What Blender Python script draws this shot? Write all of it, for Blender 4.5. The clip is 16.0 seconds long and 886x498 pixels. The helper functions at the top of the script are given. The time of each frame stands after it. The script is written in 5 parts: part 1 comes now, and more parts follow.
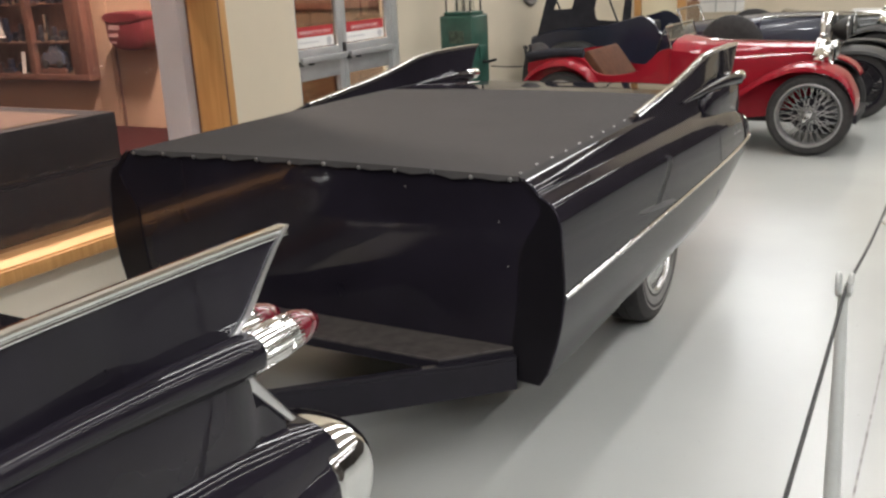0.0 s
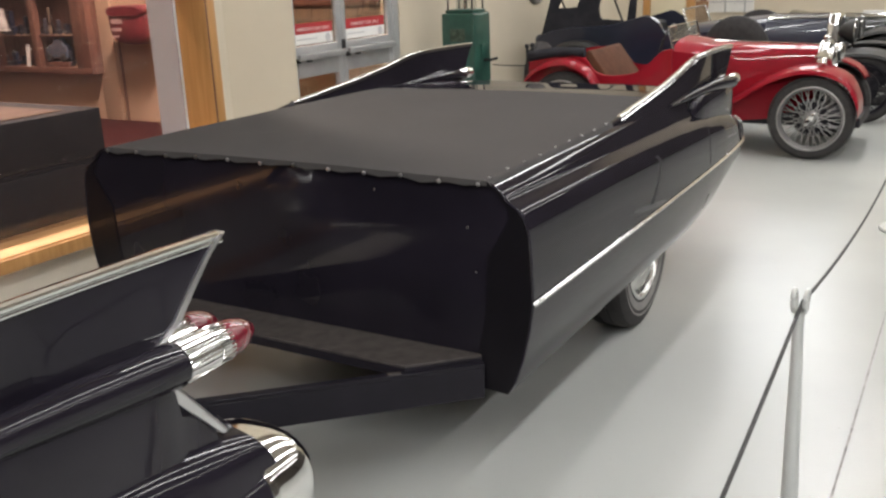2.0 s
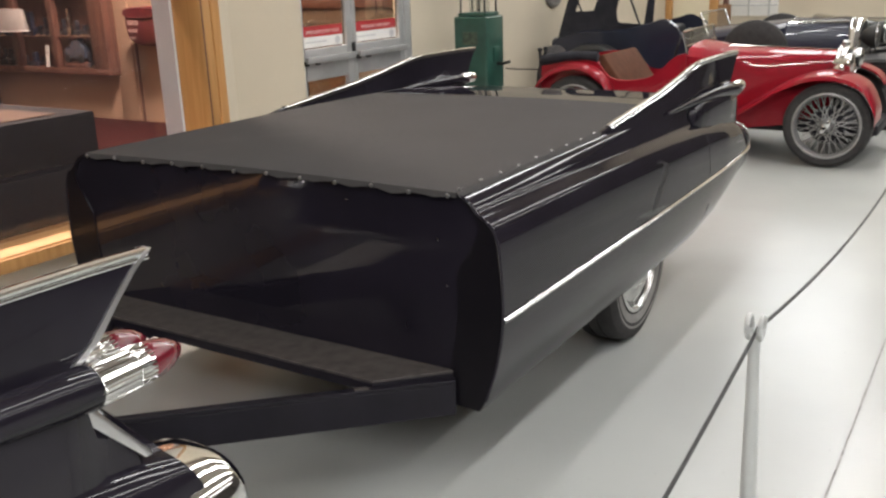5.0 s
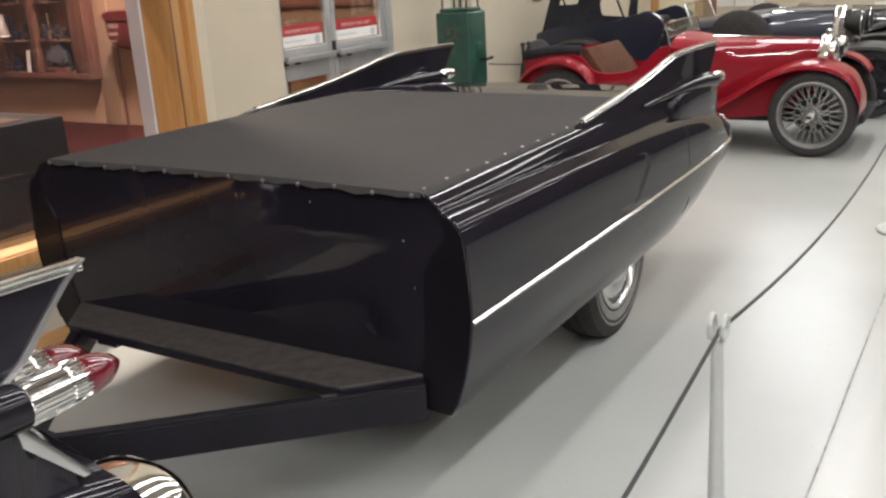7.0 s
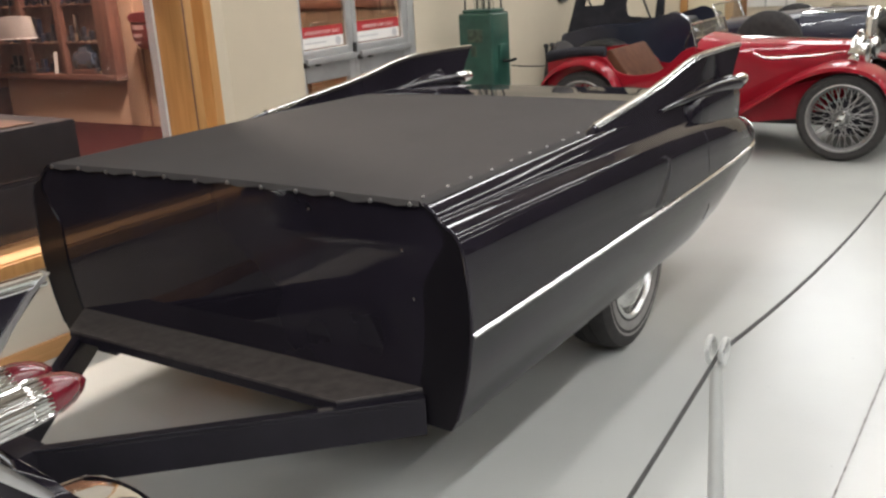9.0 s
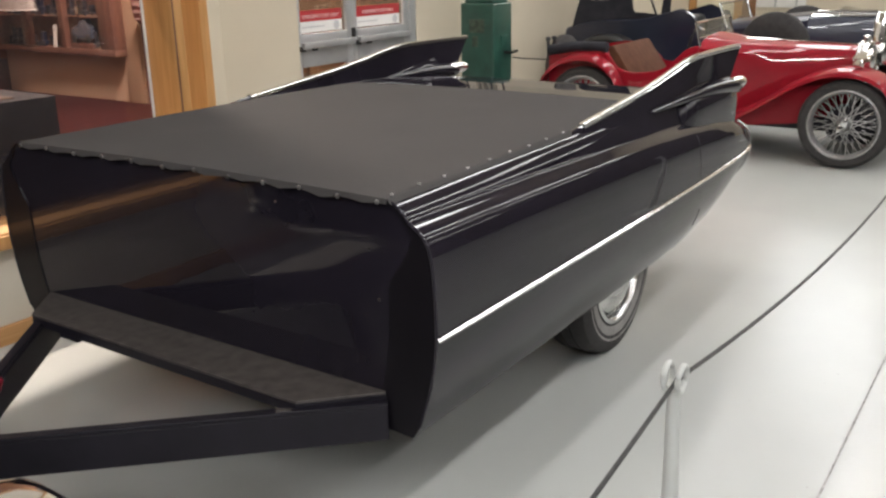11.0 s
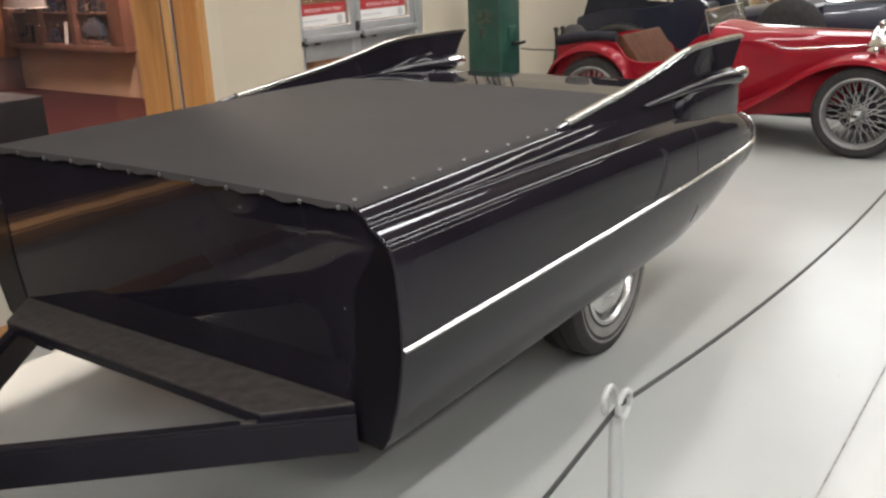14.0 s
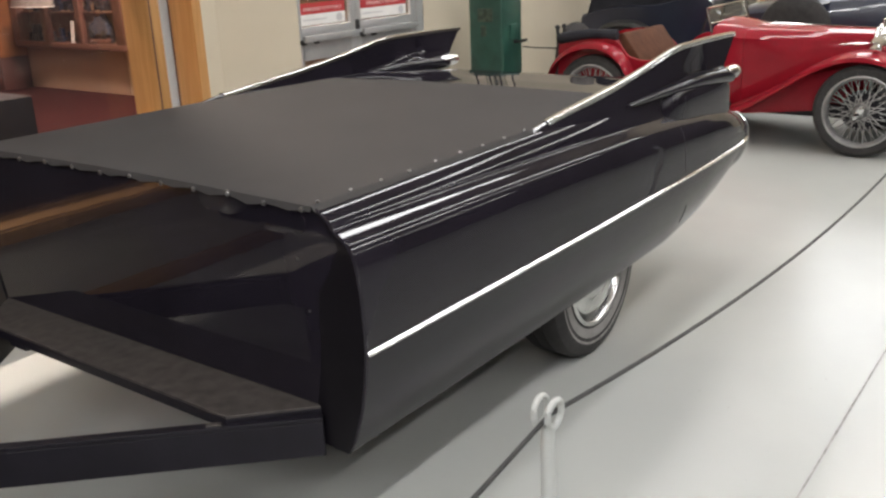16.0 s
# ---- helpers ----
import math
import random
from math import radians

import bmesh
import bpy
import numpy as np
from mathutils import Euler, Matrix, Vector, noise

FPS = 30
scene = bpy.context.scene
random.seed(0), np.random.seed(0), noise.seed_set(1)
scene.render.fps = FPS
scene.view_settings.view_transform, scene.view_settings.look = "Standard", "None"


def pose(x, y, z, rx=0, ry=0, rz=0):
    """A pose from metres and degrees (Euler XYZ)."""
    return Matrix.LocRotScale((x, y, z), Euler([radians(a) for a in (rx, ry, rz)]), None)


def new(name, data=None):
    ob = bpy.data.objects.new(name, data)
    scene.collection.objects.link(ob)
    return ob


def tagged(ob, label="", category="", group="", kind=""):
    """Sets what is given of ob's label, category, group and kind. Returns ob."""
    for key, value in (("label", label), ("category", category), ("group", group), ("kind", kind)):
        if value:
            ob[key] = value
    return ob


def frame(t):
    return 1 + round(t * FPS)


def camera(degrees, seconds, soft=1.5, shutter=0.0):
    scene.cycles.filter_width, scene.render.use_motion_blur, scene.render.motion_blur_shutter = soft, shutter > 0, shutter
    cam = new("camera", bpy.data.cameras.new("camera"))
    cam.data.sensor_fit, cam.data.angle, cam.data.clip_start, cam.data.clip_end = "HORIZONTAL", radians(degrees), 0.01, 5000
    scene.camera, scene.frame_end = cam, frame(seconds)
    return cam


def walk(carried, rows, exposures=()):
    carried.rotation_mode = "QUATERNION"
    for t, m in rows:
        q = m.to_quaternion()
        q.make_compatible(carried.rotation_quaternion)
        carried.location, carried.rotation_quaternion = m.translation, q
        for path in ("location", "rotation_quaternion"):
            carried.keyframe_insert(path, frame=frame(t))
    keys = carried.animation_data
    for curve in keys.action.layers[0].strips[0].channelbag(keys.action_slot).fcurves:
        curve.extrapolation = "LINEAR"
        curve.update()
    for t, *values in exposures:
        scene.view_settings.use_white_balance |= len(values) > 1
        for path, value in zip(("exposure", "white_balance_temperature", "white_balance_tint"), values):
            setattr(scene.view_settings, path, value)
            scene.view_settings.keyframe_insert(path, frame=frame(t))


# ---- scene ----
cam = camera(51.9, 16.0, soft=2.5)
METRES, EYE, TILT, LEAN, TURN = 1.0, 1.59, 0.0, 0.0, 29.7
ROWS = [
    (0.0, 0.0, 0.0, 0.0, -0.81, -16.87, 2.69),
    (0.5, 0.0332, 0.0119, -0.0, -0.87, -16.81, 2.74),
    (1.0, 0.0674, 0.0256, -0.0009, -0.87, -16.82, 2.56),
    (1.5, 0.101, 0.044, 0.0002, -0.57, -17.02, 2.25),
    (2.0, 0.1351, 0.0555, 0.0034, 0.16, -17.04, 2.13),
    (2.5, 0.1679, 0.0675, 0.0067, 0.93, -16.89, 1.93),
    (3.0, 0.1985, 0.0785, 0.0074, 1.41, -16.65, 1.56),
    (3.5, 0.227, 0.0941, 0.0084, 1.76, -16.69, 1.34),
    (4.0, 0.2539, 0.1087, 0.0094, 1.95, -16.77, 1.52),
    (6.5, 0.362, 0.1854, 0.0006, 1.52, -17.03, 2.78),
    (7.0, 0.3812, 0.206, -0.0041, 1.36, -17.1, 3.11),
    (7.5, 0.3992, 0.2291, -0.0077, 1.29, -17.22, 3.28),
    (8.0, 0.4176, 0.2535, -0.0105, 1.73, -17.31, 3.25),
    (8.5, 0.4378, 0.2798, -0.0107, 2.67, -17.18, 3.25),
    (9.0, 0.4595, 0.2981, -0.0089, 3.27, -16.95, 3.29),
    (11.5, 0.5632, 0.428, -0.006, 4.29, -17.89, 0.84),
    (12.0, 0.5849, 0.4483, -0.0031, 4.64, -18.19, 1.08),
    (12.5, 0.6069, 0.4625, 0.0002, 4.98, -18.24, 1.33),
    (13.0, 0.6301, 0.4793, 0.0006, 5.21, -18.14, 1.6),
    (13.5, 0.6545, 0.4953, 0.0009, 5.24, -18.09, 1.85),
    (14.0, 0.6808, 0.5112, -0.0005, 5.39, -18.24, 2.08),
    (14.5, 0.7085, 0.5218, -0.0013, 5.7, -18.37, 2.32),
    (15.0, 0.738, 0.5314, -0.0009, 6.09, -18.45, 2.6),
    (15.5, 0.7694, 0.544, -0.0024, 6.24, -18.37, 2.61),
    (16.0, 0.8015, 0.549, -0.0007, 6.29, -18.36, 2.3),
]
walk(cam, [(t, pose(0, 0, EYE, TILT, LEAN, TURN) @ pose(METRES * x, METRES * y, METRES * z, 90 + pitch, roll, yaw)) for t, x, y, z, yaw, pitch, roll in ROWS])


# ---------- light ----------
world = bpy.data.worlds.new("hall_air")
scene.world = world
world.use_nodes = True
world.node_tree.nodes["Background"].inputs[0].default_value = (1.0, 0.97, 0.92, 1)
world.node_tree.nodes["Background"].inputs[1].default_value = 0.07
scene.view_settings.exposure = 0.16

# plan, metres
WALL_X = -4.72        # face of the hall's side wall with the doors
GLASS_X = -3.58       # display window
CEIL = 5.8
NORTH = 19.0
SOUTH = -6.0
EAST = 11.0
ROOM_X = -13.0        # far side of the adjoining room
ROOM_Y = 7.69         # end wall of the adjoining room


# ---------- materials ----------
def rgb(c):
    return (c[0], c[1], c[2], 1)


def mat(name, base, rough=0.5, metal=0.0, coat=0.0, var=0.06, scale=8.0, bump=0.0, bscale=120.0, rvar=0.0, spec=0.5, base2=None, detail=4.0):
    """A plain surface: two-scale noise on colour, optional relief and clear coat."""
    m = bpy.data.materials.new(name)
    m.use_nodes = True
    nt = m.node_tree
    b = nt.nodes["Principled BSDF"]
    b.inputs["Roughness"].default_value = rough
    b.inputs["Metallic"].default_value = metal
    b.inputs["Coat Weight"].default_value = coat
    b.inputs["Coat Roughness"].default_value = 0.03
    b.inputs["Specular IOR Level"].default_value = spec
    co = nt.nodes.new("ShaderNodeTexCoord")
    n = nt.nodes.new("ShaderNodeTexNoise")
    n.inputs["Scale"].default_value = scale
    n.inputs["Detail"].default_value = detail
    nt.links.new(co.outputs["Object"], n.inputs["Vector"])
    r = nt.nodes.new("ShaderNodeValToRGB")
    r.color_ramp.elements[0].position, r.color_ramp.elements[1].position = 0.3, 0.7
    lo = [c * (1 - var) for c in base]
    hi = [min(1, c * (1 + var)) for c in (base2 or base)]
    r.color_ramp.elements[0].color, r.color_ramp.elements[1].color = rgb(lo), rgb(hi)
    nt.links.new(n.outputs["Fac"], r.inputs["Fac"])
    nt.links.new(r.outputs["Color"], b.inputs["Base Color"])
    if rvar:
        q = nt.nodes.new("ShaderNodeMapRange")
        q.inputs["To Min"].default_value, q.inputs["To Max"].default_value = max(0.02, rough - rvar), rough + rvar
        nt.links.new(n.outputs["Fac"], q.inputs["Value"])
        nt.links.new(q.outputs["Result"], b.inputs["Roughness"])
    if bump:
        n2 = nt.nodes.new("ShaderNodeTexNoise")
        n2.inputs["Scale"].default_value = bscale
        n2.inputs["Detail"].default_value = 3
        nt.links.new(co.outputs["Object"], n2.inputs["Vector"])
        bp = nt.nodes.new("ShaderNodeBump")
        bp.inputs["Strength"].default_value = bump
        bp.inputs["Distance"].default_value = 0.01
        nt.links.new(n2.outputs["Fac"], bp.inputs["Height"])
        nt.links.new(bp.outputs["Normal"], b.inputs["Normal"])
        if coat:
            nt.links.new(bp.outputs["Normal"], b.inputs["Coat Normal"])
    return m


def wood_mat(name, dark, light, along=2, rough=0.35):
    """Varnished timber with grain running along one axis (0 x, 1 y, 2 z)."""
    m = bpy.data.materials.new(name)
    m.use_nodes = True
    nt = m.node_tree
    b = nt.nodes["Principled BSDF"]
    b.inputs["Roughness"].default_value = rough
    b.inputs["Coat Weight"].default_value = 0.25 if rough < 0.55 else 0.05
    b.inputs["Coat Roughness"].default_value = 0.2
    co = nt.nodes.new("ShaderNodeTexCoord")
    mp = nt.nodes.new("ShaderNodeMapping")
    s = [22.0, 22.0, 22.0]
    s[along] = 1.2
    mp.inputs["Scale"].default_value = s
    n = nt.nodes.new("ShaderNodeTexNoise")
    n.inputs["Scale"].default_value, n.inputs["Detail"].default_value, n.inputs["Distortion"].default_value = 1.6, 6, 0.6
    r = nt.nodes.new("ShaderNodeValToRGB")
    r.color_ramp.elements[0].position, r.color_ramp.elements[1].position = 0.32, 0.68
    r.color_ramp.elements[0].color, r.color_ramp.elements[1].color = rgb(dark), rgb(light)
    nt.links.new(co.outputs["Object"], mp.inputs["Vector"])
    nt.links.new(mp.outputs["Vector"], n.inputs["Vector"])
    nt.links.new(n.outputs["Fac"], r.inputs["Fac"])
    nt.links.new(r.outputs["Color"], b.inputs["Base Color"])
    bp = nt.nodes.new("ShaderNodeBump")
    bp.inputs["Strength"].default_value, bp.inputs["Distance"].default_value = 0.15, 0.003
    nt.links.new(n.outputs["Fac"], bp.inputs["Height"])
    nt.links.new(bp.outputs["Normal"], b.inputs["Normal"])
    return m


def glow(name, colour, strength):
    m = bpy.data.materials.new(name)
    m.use_nodes = True
    b = m.node_tree.nodes["Principled BSDF"]
    b.inputs["Base Color"].default_value = rgb((0.9, 0.9, 0.9))
    b.inputs["Emission Color"].default_value = rgb(colour)
    b.inputs["Emission Strength"].default_value = strength
    return m


def glass_mat(name, tint=(1, 1, 1), rough=0.0, alpha=0.15, sheen=0.9, veil_amount=0.0):
    """A thin pane: mostly clear, with a mirror-like sheen that grows at grazing angles."""
    m = bpy.data.materials.new(name)
    m.use_nodes = True
    nt = m.node_tree
    out = nt.nodes["Material Output"]
    nt.nodes.remove(nt.nodes["Principled BSDF"])
    t = nt.nodes.new("ShaderNodeBsdfTransparent")
    t.inputs[0].default_value = rgb(tint)
    g = nt.nodes.new("ShaderNodeBsdfGlossy")
    g.inputs["Roughness"].default_value = rough
    fr = nt.nodes.new("ShaderNodeLayerWeight")
    fr.inputs[0].default_value = 0.5
    pw = nt.nodes.new("ShaderNodeMath")
    pw.operation = "POWER"
    pw.inputs[1].default_value = 4.0
    mul = nt.nodes.new("ShaderNodeMath")
    mul.operation = "MULTIPLY_ADD"
    mul.inputs[1].default_value, mul.inputs[2].default_value = sheen, alpha * 0.3
    mul.use_clamp = True
    nt.links.new(fr.outputs["Facing"], pw.inputs[0])
    mix = nt.nodes.new("ShaderNodeMixShader")
    nt.links.new(pw.outputs[0], mul.inputs[0])
    nt.links.new(mul.outputs[0], mix.inputs[0])
    nt.links.new(t.outputs[0], mix.inputs[1])
    nt.links.new(g.outputs[0], mix.inputs[2])
    # pale diffuse film that imitates hazy reflections on the pane
    veil = nt.nodes.new("ShaderNodeBsdfDiffuse")
    veil.inputs[0].default_value = rgb((0.7, 0.62, 0.6))
    film = nt.nodes.new("ShaderNodeMixShader")
    film.inputs[0].default_value = veil_amount
    nt.links.new(mix.outputs[0], film.inputs[1])
    nt.links.new(veil.outputs[0], film.inputs[2])
    nt.links.new(film.outputs[0], out.inputs[0])
    return m


BLACK = mat("black_paint", (0.0138, 0.0118, 0.0172), 0.35, coat=0.75, var=0.2, scale=3, spec=0.0, bump=0.06, bscale=4.5)
PANEL = mat("front_black_paint", (0.0185, 0.0142, 0.0165), 0.4, coat=0.19, var=0.25, scale=2.5, bump=0.05, bscale=3.0, spec=0.0)
RIMBLK = mat("semi_matt_black", (0.007, 0.006, 0.008), 0.45, coat=0.2, var=0.2, scale=4, spec=0.1)
STUD = mat("dull_nickel", (0.36, 0.36, 0.36), 0.28, metal=1.0, var=0.2, scale=60)
SATIN = mat("satin_black_steel", (0.0095, 0.008, 0.013), 0.5, spec=0.3, var=0.2, scale=14, bump=0.08, bscale=90)
PLATE = mat("worn_black_plate", (0.056, 0.048, 0.045), 0.6, var=0.4, scale=24, bump=0.15, bscale=140)
CLOTH = mat("grey_black_canvas", (0.056, 0.053, 0.053), 0.85, var=0.05, scale=3, bump=0.35, bscale=900, spec=0.2)
CHROME = mat("chrome", (0.78, 0.78, 0.77), 0.08, metal=1.0, var=0.04, scale=20, rvar=0.03)
SATINCHR = mat("satin_chrome", (0.66, 0.66, 0.67), 0.3, metal=1.0, var=0.06, scale=25, rvar=0.05)
DULL = mat("dull_chrome", (0.62, 0.62, 0.61), 0.24, metal=1.0, var=0.1, scale=15, rvar=0.06)
RUBBER = mat("tyre_rubber", (0.027, 0.025, 0.025), 0.75, var=0.25, scale=30, bump=0.2, bscale=200)
WWALL = mat("greyed_whitewall", (0.26, 0.25, 0.24), 0.7, var=0.15, scale=25)
REDLENS = mat("red_lens", (0.15, 0.010, 0.02), 0.12, coat=0.8, var=0.15, scale=30)
RED = mat("red_paint", (0.25, 0.006, 0.016), 0.5, spec=0.1, coat=0.6, var=0.12, scale=4)
BLUE = mat("navy_paint", (0.015, 0.018, 0.036), 0.3, coat=0.6, var=0.2, scale=4)
DARKPAINT = mat("dark_green_paint", (0.012, 0.016, 0.013), 0.22, coat=0.9, var=0.2, scale=4)
HOOD = mat("black_hood_canvas", (0.024, 0.0245, 0.031), 0.85, var=0.3, scale=9, bump=0.3, bscale=60, spec=0.25)
TAN = mat("tan_leather", (0.095, 0.040, 0.023), 0.7, spec=0.12, var=0.2, scale=12, bump=0.2, bscale=80)
STEEL = mat("grey_spokes", (0.36, 0.355, 0.35), 0.45, metal=0.7, var=0.15, scale=30)
CREAM = mat("cream_plaster", (0.56, 0.495, 0.385), 0.75, var=0.045, scale=1.6, bump=0.06, bscale=70, spec=0.3)
CREAMWARM = mat("dado_plaster", (0.64, 0.585, 0.49), 0.7, var=0.05, scale=2.0, bump=0.05, bscale=60, spec=0.3)
WHITE = mat("blue_white_paint", (0.66, 0.74, 0.82), 0.5, var=0.05, scale=2)
ROOMWALL = mat("adjoining_room_plaster", (0.43, 0.285, 0.195), 0.8, var=0.06, scale=1.2, spec=0.2)
CARPET = mat("dark_red_carpet", (0.038, 0.009, 0.009), 0.95, var=0.2, scale=20, bump=0.5, bscale=400, spec=0.1)
CEILM = mat("ceiling_paint", (0.42, 0.37, 0.32), 0.8, var=0.04, scale=1)
FARWALL = mat("brown_wall_paint", (0.09, 0.078, 0.07), 0.7, var=0.06, scale=1)
WOODV = wood_mat("golden_timber_upright", (0.43, 0.215, 0.072), (0.55, 0.30, 0.115), 2)
WOODH = wood_mat("golden_timber_sill", (0.50, 0.255, 0.095), (0.59, 0.325, 0.135), 1, 0.6)
WOODDK = wood_mat("brown_timber", (0.10, 0.043, 0.031), (0.165, 0.072, 0.052), 2, 0.5)
WOODCUP = wood_mat("orange_timber", (0.20, 0.075, 0.028), (0.28, 0.115, 0.045), 2, 0.45)
REDBASE = mat("dark_red_board", (0.06, 0.017, 0.014), 0.6, var=0.15, scale=6)
WOODPAN = wood_mat("dull_brown_timber", (0.13, 0.085, 0.058), (0.19, 0.125, 0.085), 2, 0.6)
WOODX = wood_mat("timber_top", (0.17, 0.08, 0.035), (0.26, 0.13, 0.06), 1, 0.45)
WOODPL = wood_mat("dark_timber_top", (0.08, 0.038, 0.02), (0.125, 0.062, 0.033), 1, 0.5)
BLACKBOX = mat("black_laminate", (0.014, 0.0135, 0.016), 0.6, spec=0.2, var=0.2, scale=6)
ALU = mat("anodised_aluminium", (0.52, 0.53, 0.53), 0.38, metal=0.55, var=0.06, scale=9, rvar=0.06)
ALUGREY = mat("grey_rail", (0.36, 0.36, 0.36), 0.42, metal=0.4, var=0.08, scale=9)
DARKGAP = mat("black_fitting", (0.02, 0.02, 0.02), 0.5)
POSTER_R = mat("red_notice_paper", (0.42, 0.03, 0.035), 0.5, var=0.05)
POSTER_W = mat("white_notice_paper", (0.78, 0.77, 0.74), 0.5, var=0.03)
PRINT = mat("pale_print", (0.85, 0.62, 0.6), 0.5, var=0.03)
PRINTG = mat("grey_print", (0.5, 0.5, 0.5), 0.5)
PUMPG = mat("green_enamel", (0.022, 0.074, 0.055), 0.35, coat=0.3, var=0.25, scale=7, rvar=0.1)
PUMPB = mat("faded_decal", (0.048, 0.07, 0.048), 0.5, var=0.5, scale=25)
PALEGREY = mat("pale_grey_paint", (0.46, 0.47, 0.455), 0.4, var=0.06, scale=15)
ROPE = mat("dark_rope", (0.035, 0.035, 0.035), 0.7, var=0.3, scale=60, bump=0.3, bscale=300)
JOINT = mat("dirty_floor_joint", (0.24, 0.23, 0.22), 0.6, var=0.4, scale=25)
REDBOX = mat("red_fabric_case", (0.11, 0.012, 0.017), 0.5, var=0.2, scale=12)
PALE = mat("pale_label", (0.36, 0.22, 0.21), 0.6)
BRASS = mat("brass", (0.7, 0.5, 0.22), 0.25, metal=1.0, var=0.1)
DARKWARE = mat("dark_model_paint", (0.03, 0.028, 0.035), 0.3, var=0.4, scale=30)
GLASS = glass_mat("window_glass", (0.84, 0.80, 0.80), 0.05, 0.12, 0.5, 0.014)
CLEAR = glass_mat("clear_glass", (0.9, 0.92, 0.91), 0.0, 0.2, 0.4)
DOORGLASS = glass_mat("door_glass", (0.66, 0.62, 0.57), 0.0, 0.3)
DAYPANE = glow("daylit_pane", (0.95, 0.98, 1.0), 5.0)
TUBE = glow("lamp_tube", (1.0, 0.95, 0.88), 9.0)
WARMTUBE = glow("room_fill_glow", (1.0, 0.78, 0.55), 5.0)


def floor_mat():
    """Pale grey painted concrete, glossy, with faint scuffs and cloudy sheen."""
    m = bpy.data.materials.new("pale_grey_floor_paint")
    m.use_nodes = True
    nt = m.node_tree
    b = nt.nodes["Principled BSDF"]
    co = nt.nodes.new("ShaderNodeTexCoord")
    n = nt.nodes.new("ShaderNodeTexNoise")
    n.inputs["Scale"].default_value, n.inputs["Detail"].default_value = 0.9, 5
    nt.links.new(co.outputs["Object"], n.inputs["Vector"])
    r = nt.nodes.new("ShaderNodeValToRGB")
    r.color_ramp.elements[0].position, r.color_ramp.elements[1].position = 0.35, 0.7
    r.color_ramp.elements[0].color, r.color_ramp.elements[1].color = rgb((0.42, 0.43, 0.41)), rgb((0.465, 0.475, 0.45))
    nt.links.new(n.outputs["Fac"], r.inputs["Fac"])
    n3 = nt.nodes.new("ShaderNodeTexNoise")
    n3.inputs["Scale"].default_value, n3.inputs["Detail"].default_value = 45, 4
    nt.links.new(co.outputs["Object"], n3.inputs["Vector"])
    sp = nt.nodes.new("ShaderNodeMapRange")
    sp.inputs["From Min"].default_value, sp.inputs["From Max"].default_value = 0.70, 0.76
    sp.inputs["To Min"].default_value, sp.inputs["To Max"].default_value = 0.0, 0.35
    nt.links.new(n3.outputs["Fac"], sp.inputs["Value"])
    mx = nt.nodes.new("ShaderNodeMix")
    mx.data_type = "RGBA"
    mx.inputs["B"].default_value = rgb((0.25, 0.24, 0.22))
    nt.links.new(sp.outputs["Result"], mx.inputs["Factor"])
    nt.links.new(r.outputs["Color"], mx.inputs["A"])
    nt.links.new(mx.outputs["Result"], b.inputs["Base Color"])
    q = nt.nodes.new("ShaderNodeMapRange")
    q.inputs["To Min"].default_value, q.inputs["To Max"].default_value = 0.24, 0.285
    nt.links.new(n.outputs["Fac"], q.inputs["Value"])
    nt.links.new(q.outputs["Result"], b.inputs["Roughness"])
    bp = nt.nodes.new("ShaderNodeBump")
    bp.inputs["Strength"].default_value, bp.inputs["Distance"].default_value = 0.05, 0.01
    nt.links.new(n3.outputs["Fac"], bp.inputs["Height"])
    nt.links.new(bp.outputs["Normal"], b.inputs["Normal"])
    return m


FLOORM = floor_mat()


# ---------- mesh helpers ----------
def part(name, bm, material, parent=None, label="", smooth=35):
    """Links a bmesh as one mesh object, under a thing or a part if given."""
    me = bpy.data.meshes.new(name)
    bmesh.ops.recalc_face_normals(bm, faces=bm.faces[:])
    bm.to_mesh(me)
    bm.free()
    me.materials.append(material)
    if smooth:
        for p in me.polygons:
            p.use_smooth = True
        me.set_sharp_from_angle(angle=radians(smooth))
    ob = new(name, me)
    if parent:
        ob.parent = parent
        ob.matrix_parent_inverse = parent.matrix_basis.inverted()
    if label:
        tagged(ob, label)
    return ob


def thing(name, label, category, at=(0, 0, 0), group="", kind=""):
    e = new(name)
    e.empty_display_size = 0.2
    e.matrix_basis = Matrix.Translation(at)
    return tagged(e, label, category, group, kind)


def box(lo, hi, bevel=0.0, seg=2):
    bm = bmesh.new()
    bmesh.ops.create_cube(bm, size=1)
    for v in bm.verts:
        v.co = Vector([(lo[i] + hi[i]) / 2 + v.co[i] * (hi[i] - lo[i]) for i in range(3)])
    if bevel:
        bmesh.ops.bevel(bm, geom=bm.edges[:], offset=bevel, segments=seg, affect="EDGES", profile=0.5)
    return bm


def join(*bms):
    """Merges bmeshes into the first."""
    for b in bms[1:]:
        me = bpy.data.meshes.new("tmp")
        b.to_mesh(me)
        b.free()
        bms[0].from_mesh(me)
        bpy.data.meshes.remove(me)
    return bms[0]


def loft(rings, closed=True, caps=True):
    """A skin over rings of equal length."""
    bm = bmesh.new()
    vs = [[bm.verts.new(p) for p in r] for r in rings]
    n = len(rings[0])
    for a, b in zip(vs, vs[1:]):
        for i in range(n if closed else n - 1):
            j = (i + 1) % n
            bm.faces.new((a[i], a[j], b[j], b[i]))
    if caps and closed:
        bm.faces.new(vs[0])
        bm.faces.new(vs[-1])
    return bm


